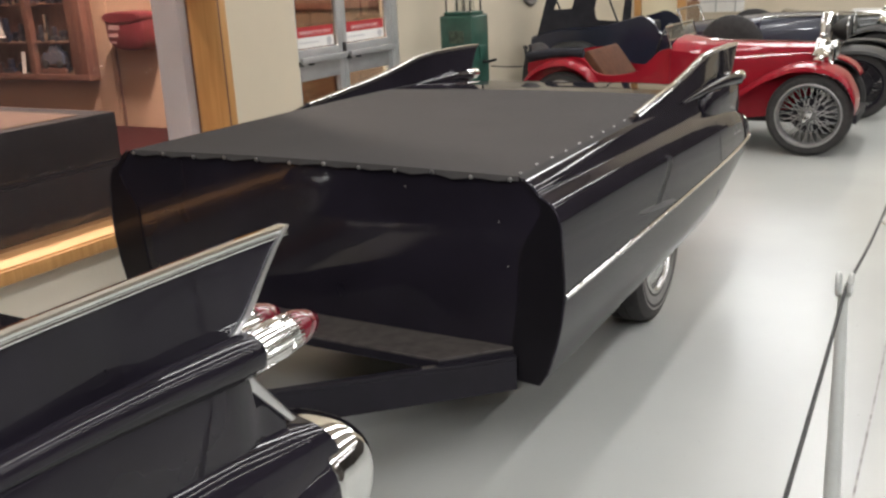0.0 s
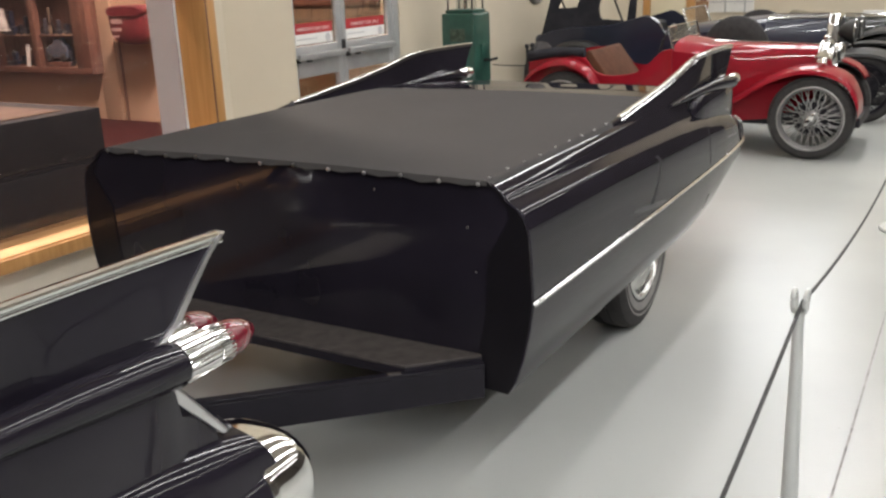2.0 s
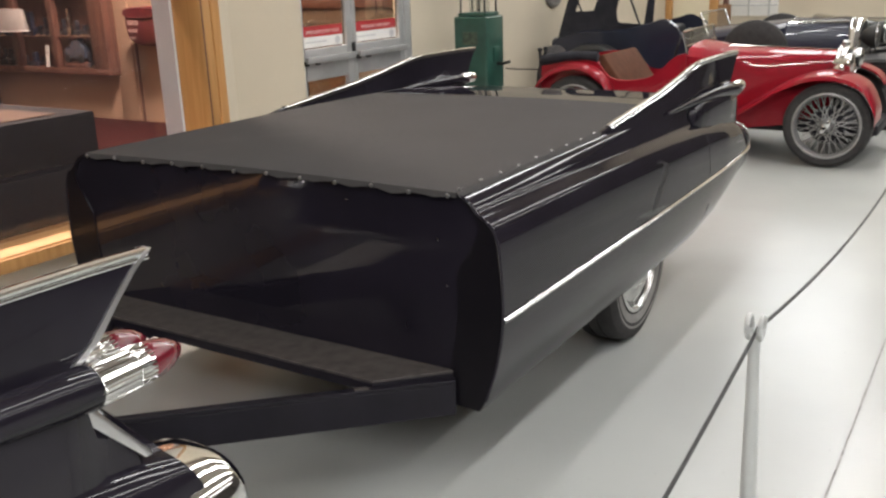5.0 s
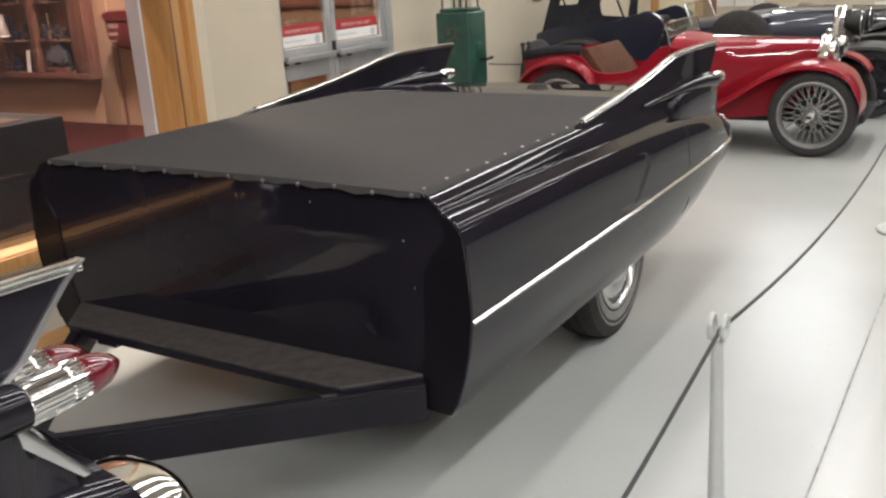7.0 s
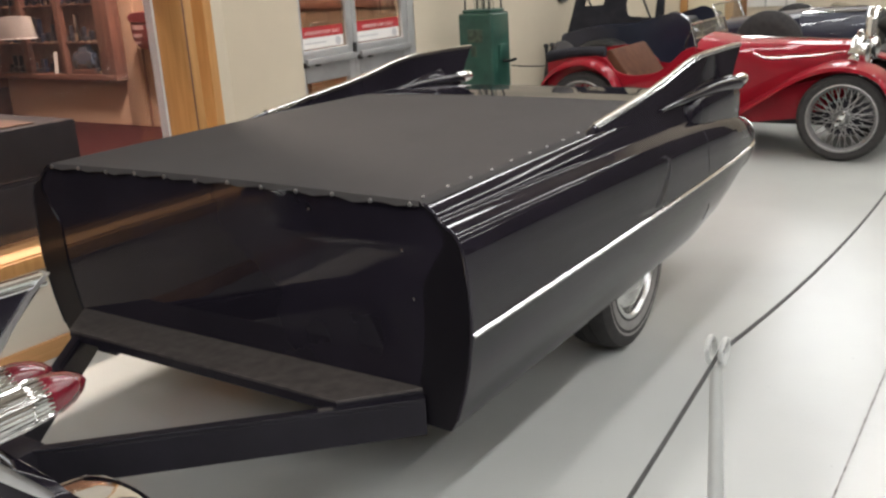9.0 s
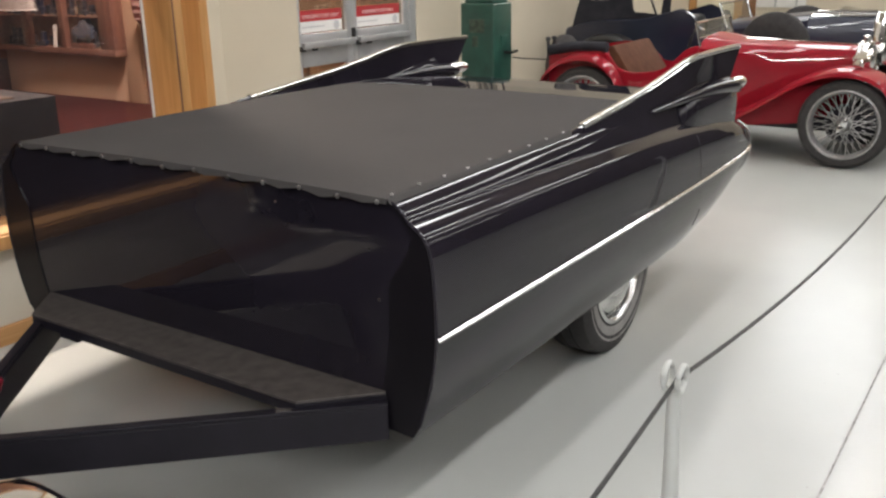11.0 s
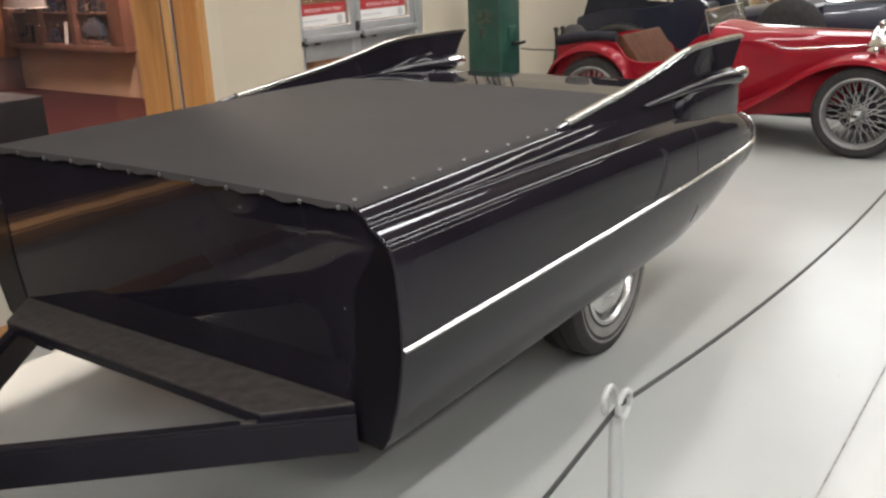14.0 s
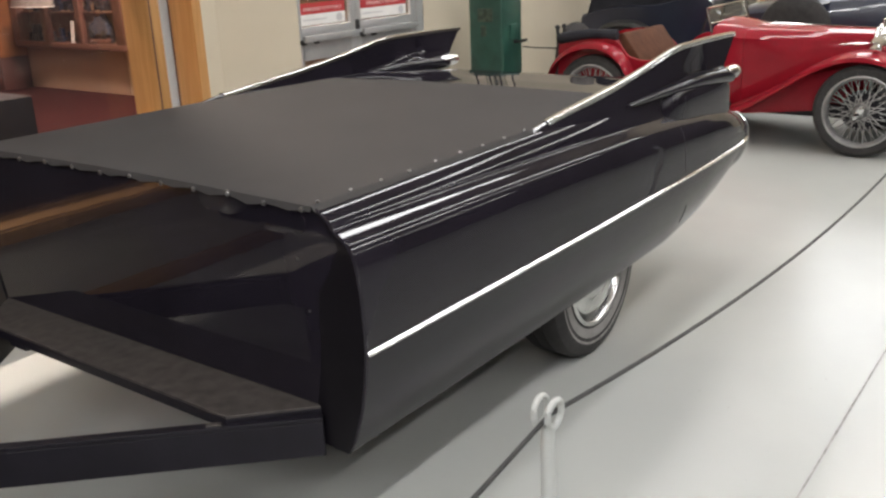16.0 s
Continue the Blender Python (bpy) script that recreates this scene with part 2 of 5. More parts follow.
def lathe(profile, axis="z", at=(0, 0, 0), seg=32, caps=True):
    """Turns (radius, along) pairs round an axis."""
    rings = []
    for r, h in profile:
        ring = []
        for i in range(seg):
            a = 2 * math.pi * i / seg
            c, s = r * math.cos(a), r * math.sin(a)
            p = {"z": (c, s, h), "y": (c, h, s), "x": (h, c, s)}[axis]
            ring.append((at[0] + p[0], at[1] + p[1], at[2] + p[2]))
        rings.append(ring)
    return loft(rings, True, caps)


def tube(points, r, seg=10, caps=True):
    """A round bar along a polyline; r may be a list."""
    pts = [Vector(p) for p in points]
    rings = []
    for i, p in enumerate(pts):
        d = (pts[min(i + 1, len(pts) - 1)] - pts[max(i - 1, 0)]).normalized()
        u = d.cross(Vector((0, 0, 1)) if abs(d.z) < 0.9 else Vector((1, 0, 0))).normalized()
        w = d.cross(u)
        rr = r[i] if isinstance(r, (list, tuple)) else r
        rings.append([p + rr * (math.cos(2 * math.pi * k / seg) * u + math.sin(2 * math.pi * k / seg) * w) for k in range(seg)])
    return loft(rings, True, caps)


def prism(poly, axis, a, b, bevel=0.0):
    """A flat outline drawn in the two other axes, pushed from a to b along axis."""
    def put(p, h):
        return {"x": (h, p[0], p[1]), "y": (p[0], h, p[1]), "z": (p[0], p[1], h)}[axis]
    bm = loft([[put(p, a) for p in poly], [put(p, b) for p in poly]])
    if bevel:
        bmesh.ops.bevel(bm, geom=bm.edges[:], offset=bevel, segments=2, affect="EDGES", profile=0.5)
    return bm


def lerp(table, t):
    """Piecewise smooth look-up in rows of (key, value...)."""
    if t <= table[0][0]:
        return table[0][1:]
    for p, q in zip(table, table[1:]):
        if t <= q[0]:
            u = (t - p[0]) / (q[0] - p[0])
            return tuple(a + (b - a) * u for a, b in zip(p[1:], q[1:]))
    return table[-1][1:]


# ---------- hall: floor, walls, ceiling ----------
def wall(name, bm, material, label, category="wall"):
    return tagged(part(name, bm, material, smooth=0), label, category, kind="structure")


T = 0.2
wall("floor", box((ROOM_X, SOUTH, -0.1), (EAST, NORTH, 0.0)), FLOORM, "pale grey glossy painted concrete floor", "floor")
wall("ceiling", box((ROOM_X, SOUTH, CEIL), (EAST, NORTH, CEIL + 0.1)), CEILM, "plain grey-brown painted ceiling", "ceiling")
wall("wall_east", box((EAST, SOUTH, 0), (EAST + T, NORTH, CEIL)), FARWALL, "plain dark brown wall at the far side of the hall")
wall("wall_north", box((WALL_X - T, NORTH, 0), (EAST, NORTH + T, CEIL)), FARWALL, "plain dark brown end wall of the hall")
wall("wall_south", box((ROOM_X, SOUTH - T, 0), (EAST, SOUTH, CEIL)), FARWALL, "plain dark brown wall behind the visitor")
wall("wall_partition", box((WALL_X + 0.001, 15.0, 0), (1.2, 15.12, CEIL - 0.001)), CREAM, "cream plaster partition wall behind the parked cars")
wall("wall_room_end", box((ROOM_X, ROOM_Y, 0), (WALL_X - T, ROOM_Y + T, CEIL)), ROOMWALL, "warm buff plaster end wall of the adjoining room")
wall("wall_room_far", box((ROOM_X - T, SOUTH, 0), (ROOM_X, ROOM_Y + T, CEIL)), ROOMWALL, "warm buff plaster wall of the adjoining room")
wall("carpet", box((ROOM_X, SOUTH, 0.0), (WALL_X - T, ROOM_Y, 0.006)), CARPET, "dark red carpet of the adjoining room", "carpet")

# side wall beyond the doors, over the doors, and the short wall before them with its splayed end
DOOR_Y0, DOOR_Y1, DOOR_H = 5.97, 7.62, 2.15
wall("wall_west", box((WALL_X - T, DOOR_Y1, 0), (WALL_X, NORTH, CEIL)), CREAM, "cream plaster side wall behind the petrol pump")
wall("wall_over_door", box((WALL_X - T, DOOR_Y0, DOOR_H), (WALL_X, DOOR_Y1, CEIL)), CREAM, "cream plaster wall above the exit doors")
wall("wall_pier", prism([(-4.44, 4.87), (-4.64, 5.16), (-4.60, 5.86), (-4.66, 5.88), (-4.66, DOOR_Y0), (WALL_X - T, DOOR_Y0), (WALL_X - T, 4.87)], "z", 0, CEIL), CREAM, "cream plaster pier between timber lining and exit doors")
wall("wall_white_end", box((-4.92, 4.72, 0), (-4.685, 4.868, CEIL)), WHITE, "pale grey-white painted wall end behind the window")
# dark strip put in as the shadow gap between wall end and lining
wall("trim_shadow_strip", box((-4.684, 4.80, 0), (-4.661, 4.868, CEIL)), WOODDK, "dark strip standing in for the shadow gap beside the timber lining", "bead")
wall("trim_lining", box((-4.66, 4.795, 0), (-4.432, 4.868, CEIL), 0.004), WOODV, "golden timber lining of the opening", "door lining")

# display window: dado, sill, post, glass
wall("wall_dado", box((GLASS_X - 0.06, SOUTH, 0), (-3.42, 3.66, 0.445)), CREAMWARM, "cream plaster dado under the display window")
# unseen wall and header set low: block the room lamps, reflect cream
wall("wall_over_window", box((GLASS_X - 0.1, SOUTH, 1.76), (-3.42, 3.70, CEIL)), CREAMWARM, "unseen cream plaster wall above the display window, set low to block room light")
wall("baseboard", box((-3.42, SOUTH, 0), (-3.395, 3.66, 0.085), 0.004), WOODH, "golden timber baseboard", "baseboard")
win = thing("window_1", "large display window with golden timber sill and post", "window", (GLASS_X, 2.0, 0.5), kind="structure")
part("window_sill", box((-3.64, SOUTH, 0.447), (-3.37, 3.665, 0.505), 0.006), WOODH, win)
part("sill_nosing", box((-3.369, SOUTH, 0.435), (-3.352, 3.665, 0.495), 0.004), WOODV, win)
part("post", box((-3.565, 3.667, 0), (-3.36, 3.735, 1.76), 0.004), WOODV, win, "golden timber window post")
part("post_edge", box((-3.3598, 3.672, 0.002), (-3.357, 3.680, 1.758)), WOODDK, win, "thin dark strip down the post's corner")
part("header", box((-3.63, SOUTH, 1.70), (-3.41, 3.665, 1.758), 0.004), WOODH, win)
pane = part("pane", box((GLASS_X - 0.004, SOUTH + 0.1, 0.506), (GLASS_X + 0.004, 3.664, 1.699)), GLASS, win, "clear glass pane with faint reflections", smooth=0)
pane.visible_shadow = False

# ---------- lamps ----------
def luminaire(at, mtl, name, label, length=1.5):
    e = thing(name, label, "ceiling light", at, "ceiling lights")
    part("housing", box((at[0] - 0.16, at[1] - length / 2, CEIL - 0.06), (at[0] + 0.16, at[1] + length / 2, CEIL - 0.002), 0.01), PALEGREY, e)
    for s in (-0.08, 0.08):
        part("lamp_tube", lathe([(0.019, -length / 2 + 0.02), (0.019, length / 2 - 0.02)], "y", (at[0] + s, at[1], CEIL - 0.085), 12), mtl, e)
    return e


def area_lamp(name, at, sx, sy, power, colour):
    l = bpy.data.lights.new(name, "AREA")
    l.shape, l.size, l.size_y, l.energy, l.color = "RECTANGLE", sx, sy, power, colour
    ob = new(name, l)
    ob.matrix_basis = pose(*at)
    return ob


LIGHT_C = (0.985, 0.985, 1.0)
WEST = ((-3.75, 3.5, 0.5), (9.5, 9.98, 1.0))
MID = ((-4.3, 1.58, 1.25), (-1.6, 1.58, 0.68), (1.1, 1.58, 0.33), (6.5, 7.98, 0.72), (14.5, 7.98, 0.42))
for lx, power, runs in ((-3.2, 75, WEST), (-1.1, 185, WEST), (1.6, 128, MID), (4.6, 112, MID), (8.0, 96, MID[3:])):
    for y, run, share in runs:
        luminaire((lx, y, CEIL), TUBE, "fluorescent_luminaire", "long twin-tube fluorescent ceiling light, switched on", run)
        area_lamp("tube_light", (lx, y, CEIL - 0.115), 0.42, run - 0.01, power * share, LIGHT_C)
# unseen lamps added to brighten the adjoining room
for y, power in ((-1.0, 70), (2.6, 75), (5.4, 1300)):
    luminaire((-5.5, y, CEIL), WARMTUBE, "room_fill_luminaire", "unseen warm ceiling light added to brighten the adjoining room", 1.5)
    area_lamp("room_fill_light", (-5.5, y, CEIL - 0.115), 0.3, 1.4, power, (1.0, 0.86, 0.75))

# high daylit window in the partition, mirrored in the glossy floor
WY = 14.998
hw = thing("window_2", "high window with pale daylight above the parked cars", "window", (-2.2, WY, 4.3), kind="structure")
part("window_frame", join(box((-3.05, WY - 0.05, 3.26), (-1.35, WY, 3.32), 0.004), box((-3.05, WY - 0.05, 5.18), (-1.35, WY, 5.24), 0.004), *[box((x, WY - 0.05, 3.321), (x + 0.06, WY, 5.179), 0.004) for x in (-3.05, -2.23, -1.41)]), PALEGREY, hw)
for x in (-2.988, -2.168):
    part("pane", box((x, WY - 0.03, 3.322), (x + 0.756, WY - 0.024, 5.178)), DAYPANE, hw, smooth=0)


# ---------- the finned tail, shared by trailer and towing car ----------
CX = -1.90            # centre line of both
SHELL = [
    # y, deck z, top edge z, upper ridge z, lower ridge z, bottom z, width factor
    (2.39, 1.000, 1.003, 0.968, 0.914, 0.345, 1.000),
    (3.00, 1.000, 1.004, 0.957, 0.899, 0.345, 1.004),
    (3.60, 1.000, 1.005, 0.941, 0.879, 0.345, 1.006),
    (4.05, 1.000, 1.004, 0.926, 0.861, 0.345, 1.004),
    (4.43, 0.999, 0.998, 0.903, 0.843, 0.347, 1.000),
    (4.76, 0.984, 0.978, 0.876, 0.823, 0.382, 0.994),
    (5.00, 0.950, 0.945, 0.846, 0.800, 0.428, 0.984),
    (5.14, 0.915, 0.905, 0.812, 0.776, 0.462, 0.975),
    (5.20, 0.820, 0.810, 0.785, 0.756, 0.480, 0.970),
]


def shell_half(y):
    """One half of the cross-section: deck, two shoulder ridges, flank, sill."""
    zc, zt, za, zl, zb, w = lerp(SHELL, y)
    k = (zl - zb) / (0.914 - 0.345)
    mid = lambda z: zb + (z - 0.345) * k
    g = zt - za
    h = za - zl
    pts = [(0.0, zc), (0.40, zc + 0.002), (0.74, zt), (0.800, zt), (0.812, zt - 0.05 * g), (0.823, zt - 0.16 * g), (0.836, za + 0.58 * g), (0.847, za + 0.32 * g), (0.855, za + 0.10 * g), (0.860, za - 0.08 * h), (0.864, za - 0.20 * h), (0.871, za - 0.32 * h), (0.883, za - 0.46 * h), (0.897, za - 0.62 * h), (0.908, zl + 0.22 * h), (0.915, zl + 0.06 * h), (0.920, zl - 0.10 * h),
           (0.926, zl - 0.28 * h), (0.936, mid(0.863)), (0.944, mid(0.778)), (0.947, mid(0.70)), (0.946, mid(0.640)), (0.936, mid(0.564)),
           (0.918, mid(0.48)), (0.886, mid(0.385)), (0.862, zb), (0.80, zb + 0.004), (0.0, zb + 0.01)]
    return [(d * w, z) for d, z in pts]


def ring_at(y, dy, shrink=1.0, lift=0.0):
    h = shell_half(y)
    right = [(CX + d * shrink, y + dy, 0.62 + (z - 0.62) * (1 - lift)) for d, z in h]
    left = [(CX - d * shrink, y + dy, 0.62 + (z - 0.62) * (1 - lift)) for d, z in h[-2:0:-1]]
    return right + left


def smooth_path(pts, n=28):
    """Catmull-Rom through points."""
    out = []
    P = [pts[0]] + list(pts) + [pts[-1]]
    for i in range(1, len(P) - 2):
        for k in range(n // (len(pts) - 1) + 1):
            t = k / (n // (len(pts) - 1) + 1)
            out.append(tuple(0.5 * (2 * b + (c - a) * t + (2 * a - 5 * b + 4 * c - d) * t * t + (3 * b - a - 3 * c + d) * t ** 3) for a, b, c, d in zip(P[i - 1], P[i], P[i + 1], P[i + 2])))
    out.append(pts[-1])
    return out


def build_tail(e, dy, y_front, chrome_pod, extra=()):
    ys = [y_front + (5.20 - y_front) * i / 46 for i in range(47)]
    rings = [ring_at(y, dy, a, b) for y, a, b in extra] + [[(px, py + ((0.035 + max(0, min(0.1, (0.82 - pz) * 0.42))) * max(0, (y - 4.8) / 0.4) ** 2 if chrome_pod else 0), pz) for px, py, pz in ring_at(y, dy)] for y in ys]
    part("body_shell", loft(rings), BLACK, e, "polished black bodywork", smooth=48)
    for s in (1, -1):
        # rounded end of the flank
        cz, cd, hw, hh = (0.616, 0.797, 0.148, 0.119) if chrome_pod else (0.632, 0.775, 0.142, 0.152)

        def pod_ring(y, f, n=28):
            out = []
            for i in range(n):
                a = 2 * math.pi * i / n
                p, q = math.cos(a), math.sin(a)
                p, q = math.copysign(abs(p) ** 0.75, p), math.copysign(abs(q) ** 0.8, q)
                out.append((CX + s * (cd + hw * f * p), y + dy, cz + hh * f * q))
            return out
        if chrome_pod:
            part("flank_end", loft([pod_ring(y, f) for y, f in ((5.05, 0.96), (5.14, 0.985), (5.20, 0.99), (5.243, 0.985))]), BLACK, e, "rounded black end of the flank")
            rows = [(5.236, 0.95), (5.239, 1.0), (5.246, 1.025), (5.256, 1.02), (5.27, 1.005), (5.30, 0.99), (5.335, 0.965), (5.36, 0.925), (5.378, 0.86), (5.39, 0.75), (5.396, 0.60), (5.40, 0.4), (5.402, 0.2)]
        else:
            rows = [(5.12, 0.97), (5.20, 0.965), (5.28, 0.92), (5.34, 0.85), (5.39, 0.74), (5.42, 0.60), (5.435, 0.42), (5.442, 0.2)]
        part("bumper_end", loft([pod_ring(y, f) for y, f in rows]), CHROME if chrome_pod else BLACK, e, "chrome bumper end" if chrome_pod else "")
        if not chrome_pod:
            rr = pod_ring(5.385, 0.765)
            part("end_trim", tube([(p[0], p[1], p[2]) for p in rr] + [rr[0]], 0.006, 6), DULL, e, "thin chrome rim of the flank end")
            for z0, z1, yy in ((0.66, 0.85, 4.42), (0.42, 0.50, 4.50)):
                seam = []
                for q in range(9):
                    z = z0 + (z1 - z0) * q / 8
                    hf = [p for p in shell_half(yy) if p[0] > 0.85]
                    d = next((a[0] + (b[0] - a[0]) * (z - a[1]) / (b[1] - a[1]) for a, b in zip(hf, hf[1:]) if b[1] <= z <= a[1]), 0.93)
                    seam.append((CX + s * (d + 0.0004), yy + dy, z))
                part("panel_seam", tube(seam, 0.0014, 5), DARKGAP, e)
        # fin
        top = [(3.38, 1.003), (3.48, 1.018), (3.62, 1.031), (3.83, 1.050), (4.06, 1.072), (4.31, 1.104), (4.50, 1.134), (4.60, 1.146), (4.70, 1.151), (4.85, 1.151), (5.00, 1.150), (5.14, 1.148), (5.22, 1.146), (5.30, 1.143)]
        fr = []
        top = smooth_path(top, 52)
        for y, zt in top:
            zb = lerp(SHELL, y)[2] - 0.012
            o = 0.858 * lerp(SHELL, y)[5]
            if y > 4.3:
                k = min(1, (y - 4.3) / 0.6)
                k = k * k * (3 - 2 * k)
                zb, o = zb + (0.955 - zb) * k, o - 0.022 * k
            if y > 5.12:
                zb = 1.003 + (y - 5.13) / 0.17 * 0.136
            o = min(o, 0.858)
            h = zt - zb
            if y > 4.9:
                o = 0.836 - 0.018 * (zb - 0.955) / (zt - 0.955)
            if y > 4.9:
                def out_at(z):
                    return 0.836 - 0.018 * (z - 0.955) / (zt - 0.955)

                def in_at(z):
                    return 0.793 - 0.06 * ((zt - z) / (zt - 0.955)) ** 1.6
                zs = [zb + f * h for f in (0.22, 0.6, 0.25)]
                sec = [(out_at(zb), zb), (out_at(zs[0]), zs[0]), (out_at(zs[1]), zs[1]), (0.816, zt - 0.004), (0.809, zt), (0.799, zt), (0.793, zt - 0.004), (in_at(zs[1]), zs[1]), (in_at(zs[2]), zs[2]), (in_at(zb), zb)]
            else:
                sec = [(o, zb), (o - 0.010, zb + 0.22 * h), (0.5 * (o - 0.012) + 0.5 * 0.818, zb + 0.6 * h), (0.816, zt - 0.004), (0.809, zt), (0.799, zt), (0.793, zt - 0.004), (0.785, zb + 0.6 * h), (0.762, zb + 0.25 * h), (0.728, zb)]
            fr.append([(CX + s * d, y + dy, z) for d, z in sec])
        fin = part("fin", loft(fr), BLACK, e, "tall black tail fin", smooth=22)
        trim = [[(CX + s * d, y + dy, zt + z) for d, z in ((0.8185, -0.0155), (0.8215, -0.0135), (0.8225, -0.0105), (0.8215, -0.0075), (0.8175, -0.0055), (0.8175, -0.0045), (0.8205, -0.003), (0.8205, 0.0), (0.818, 0.0035), (0.812, 0.0055), (0.798, 0.005), (0.791, 0.000), (0.789, -0.015))] for y, zt in top if y > 3.49]
        part("fin_trim", loft(trim), CHROME, fin, "chrome edge of the fin")
        edge = [(5.302, 1.146), (5.262, 1.118), (5.215, 1.075), (5.165, 1.025), (5.13, 1.003), (5.105, 0.99)]
        part("fin_rear_trim", loft([[(CX + s * d, y + dy + k, z) for d, k in (((0.8405 - 0.018 * (z - 0.955) / 0.19, -0.009 - 0.010 * (1.146 - z) / 0.156), (0.841 - 0.018 * (z - 0.955) / 0.19, 0.002), (0.834 - 0.018 * (z - 0.955) / 0.19, 0.010), (0.794, 0.010), (0.789, -0.004)) if chrome_pod else ((0.818, -0.004), (0.815, 0.008), (0.803, 0.008), (0.80, -0.004)))] for y, z in edge]), SATINCHR if chrome_pod else DULL, fin, "satin chrome rear edge of the fin")
        # twin lamp pods astride the fin
        for d, yy in ((0.866, 4.08), (0.774 if chrome_pod else 0.762, 4.35)):
            g = 1.2 if chrome_pod else 1.0
            path = [(yy, 0.006, 0.985), (4.50, 0.019 * g, 0.990), (4.74, 0.026 * g, 0.989), (4.90, 0.031 * g, 0.983), (5.05, 0.034 * g, 0.973), (5.105, 0.034 * g, 0.969), (5.112, 0.0325 * g, 0.9685)]
            rg = []
            for y, r, z in path:
                rg.append([(CX + s * (d - 0.02 * (5.1 - y) / 1.0 + r * math.cos(2 * math.pi * i / 24)), y + dy, z + r * math.sin(2 * math.pi * i / 24)) for i in range(24)])
            lampp = part("lamp_pod", loft(rg), BLACK, e, "black lamp pod beside the fin")
            yo, c = 5.11 + dy, (CX + s * d, 0, 0.968 if chrome_pod else 0.978)
            if chrome_pod:
                rg = []
                for y, r, deep in ((-0.02, 0.034, 0.98), (0.0, 0.0385, 0.975), (0.006, 0.039, 0.965), (0.05, 0.0388, 0.965), (0.078, 0.0385, 0.965), (0.080, 0.0362, 0.97), (0.083, 0.0372, 0.90), (0.114, 0.0366, 0.90), (0.116, 0.030, 0.94)):
                    rg.append([(c[0] + (r * (1.0 if i % 4 < 2 else deep)) * math.cos(2 * math.pi * i / 112), yo + y, c[2] + (r * (1.0 if i % 4 < 2 else deep)) * math.sin(2 * math.pi * i / 112)) for i in range(112)])
                part("ribbed_bezel", loft(rg), CHROME, lampp, "ribbed chrome bezel", smooth=20)
                part("lens", lathe([(0.033, 0.105), (0.0362, 0.117), (0.0345, 0.138), (0.0285, 0.161), (0.0175, 0.182), (0.004, 0.195)], "y", (c[0], yo, c[2]), 24), REDLENS, lampp, "pointed red bullet lens")
            else:
                part("bezel", lathe([(0.031, -0.06), (0.033, -0.02), (0.033, 0.045), (0.030, 0.08), (0.024, 0.10), (0.013, 0.112), (0.004, 0.115)], "y", (c[0], yo, c[2]), 24), CHROME, lampp, "chrome bullet-shaped lamp")
        if chrome_pod:
            strip = []
            for k in range(9):
                f = k / 8
                y, z, d, w = 5.085 + 0.125 * f, 0.958 - 0.158 * f, 0.868 + 0.004 * f, 0.036 - 0.02 * f
                strip.append([(CX + s * (d + p), y + dy + q, z) for p, q in ((0.0, -w), (0.002, -w), (0.003, -0.008), (0.0, 0.0), (-0.012, 0.006), (-0.045, 0.008), (-0.045, -w))])
            part("corner_trim", loft(strip), SATINCHR, e, "satin chrome trim of the body corner", smooth=50)
        # flat wall under the lamp pods
        nose = ((4.36, 0.846, 0.5), (4.385, 0.866, 0.75), (4.42, 0.879, 0.9), (4.48, 0.888, 1.0), (4.60, 0.892, 1.0), (4.75, 0.893, 1.0), (4.90, 0.892, 1.0), (5.03, 0.889, 1.0), (5.085, 0.884, 1.0))
        rg = []
        for y, d, f in nose:
            lo, hi = lerp(SHELL, y)[2] - 0.045, 0.985
            hi = lo + (hi - lo) * f
            rg.append([(CX + s * p, y + dy, z) for p, z in ((d - 0.002, lo), (d, lo + 0.3 * (hi - lo)), (d - 0.002, lo + 0.7 * (hi - lo)), (d - 0.010, hi - 0.012), (d - 0.022, hi - 0.004), (d - 0.05, hi - 0.004), (0.78, lo))])
        if chrome_pod:
            for f in (0.3, 0.6, 0.9):
                y, hi = 5.085 + 0.125 * f - 0.012, 0.958 - 0.158 * f
                lo = 0.74
                rg.append([(CX + s * p, y + dy, z) for p, z in ((0.876, lo), (0.872, lo + 0.3 * (hi - lo)), (0.868, lo + 0.7 * (hi - lo)), (0.864, hi - 0.004), (0.85, hi), (0.83, hi), (0.78, lo))])
        part("pod_wall", loft(rg), BLACK, e, "flat side under the lamp pod", smooth=40)
        # side moulding
        mold = []
        for i in range(31):
            y = max(y_front, 2.39) + (5.36 - max(y_front, 2.39)) * i / 30
            z = 0.648 - 0.012 * (y - 2.39) / 3
            d = 0.9475 * lerp(SHELL, y)[5] if y < 5.2 else 0.917 - (y - 5.2) ** 2 * 1.2
            mold.append([(CX + s * (d + a), y + dy, z + b) for a, b in ((-0.004, -0.008), (0.004, -0.007), (0.009, -0.003), (0.009, 0.001), (0.005, 0.005), (-0.004, 0.007))])
        part("side_moulding", loft(mold), CHROME, e, "slim chrome side moulding")


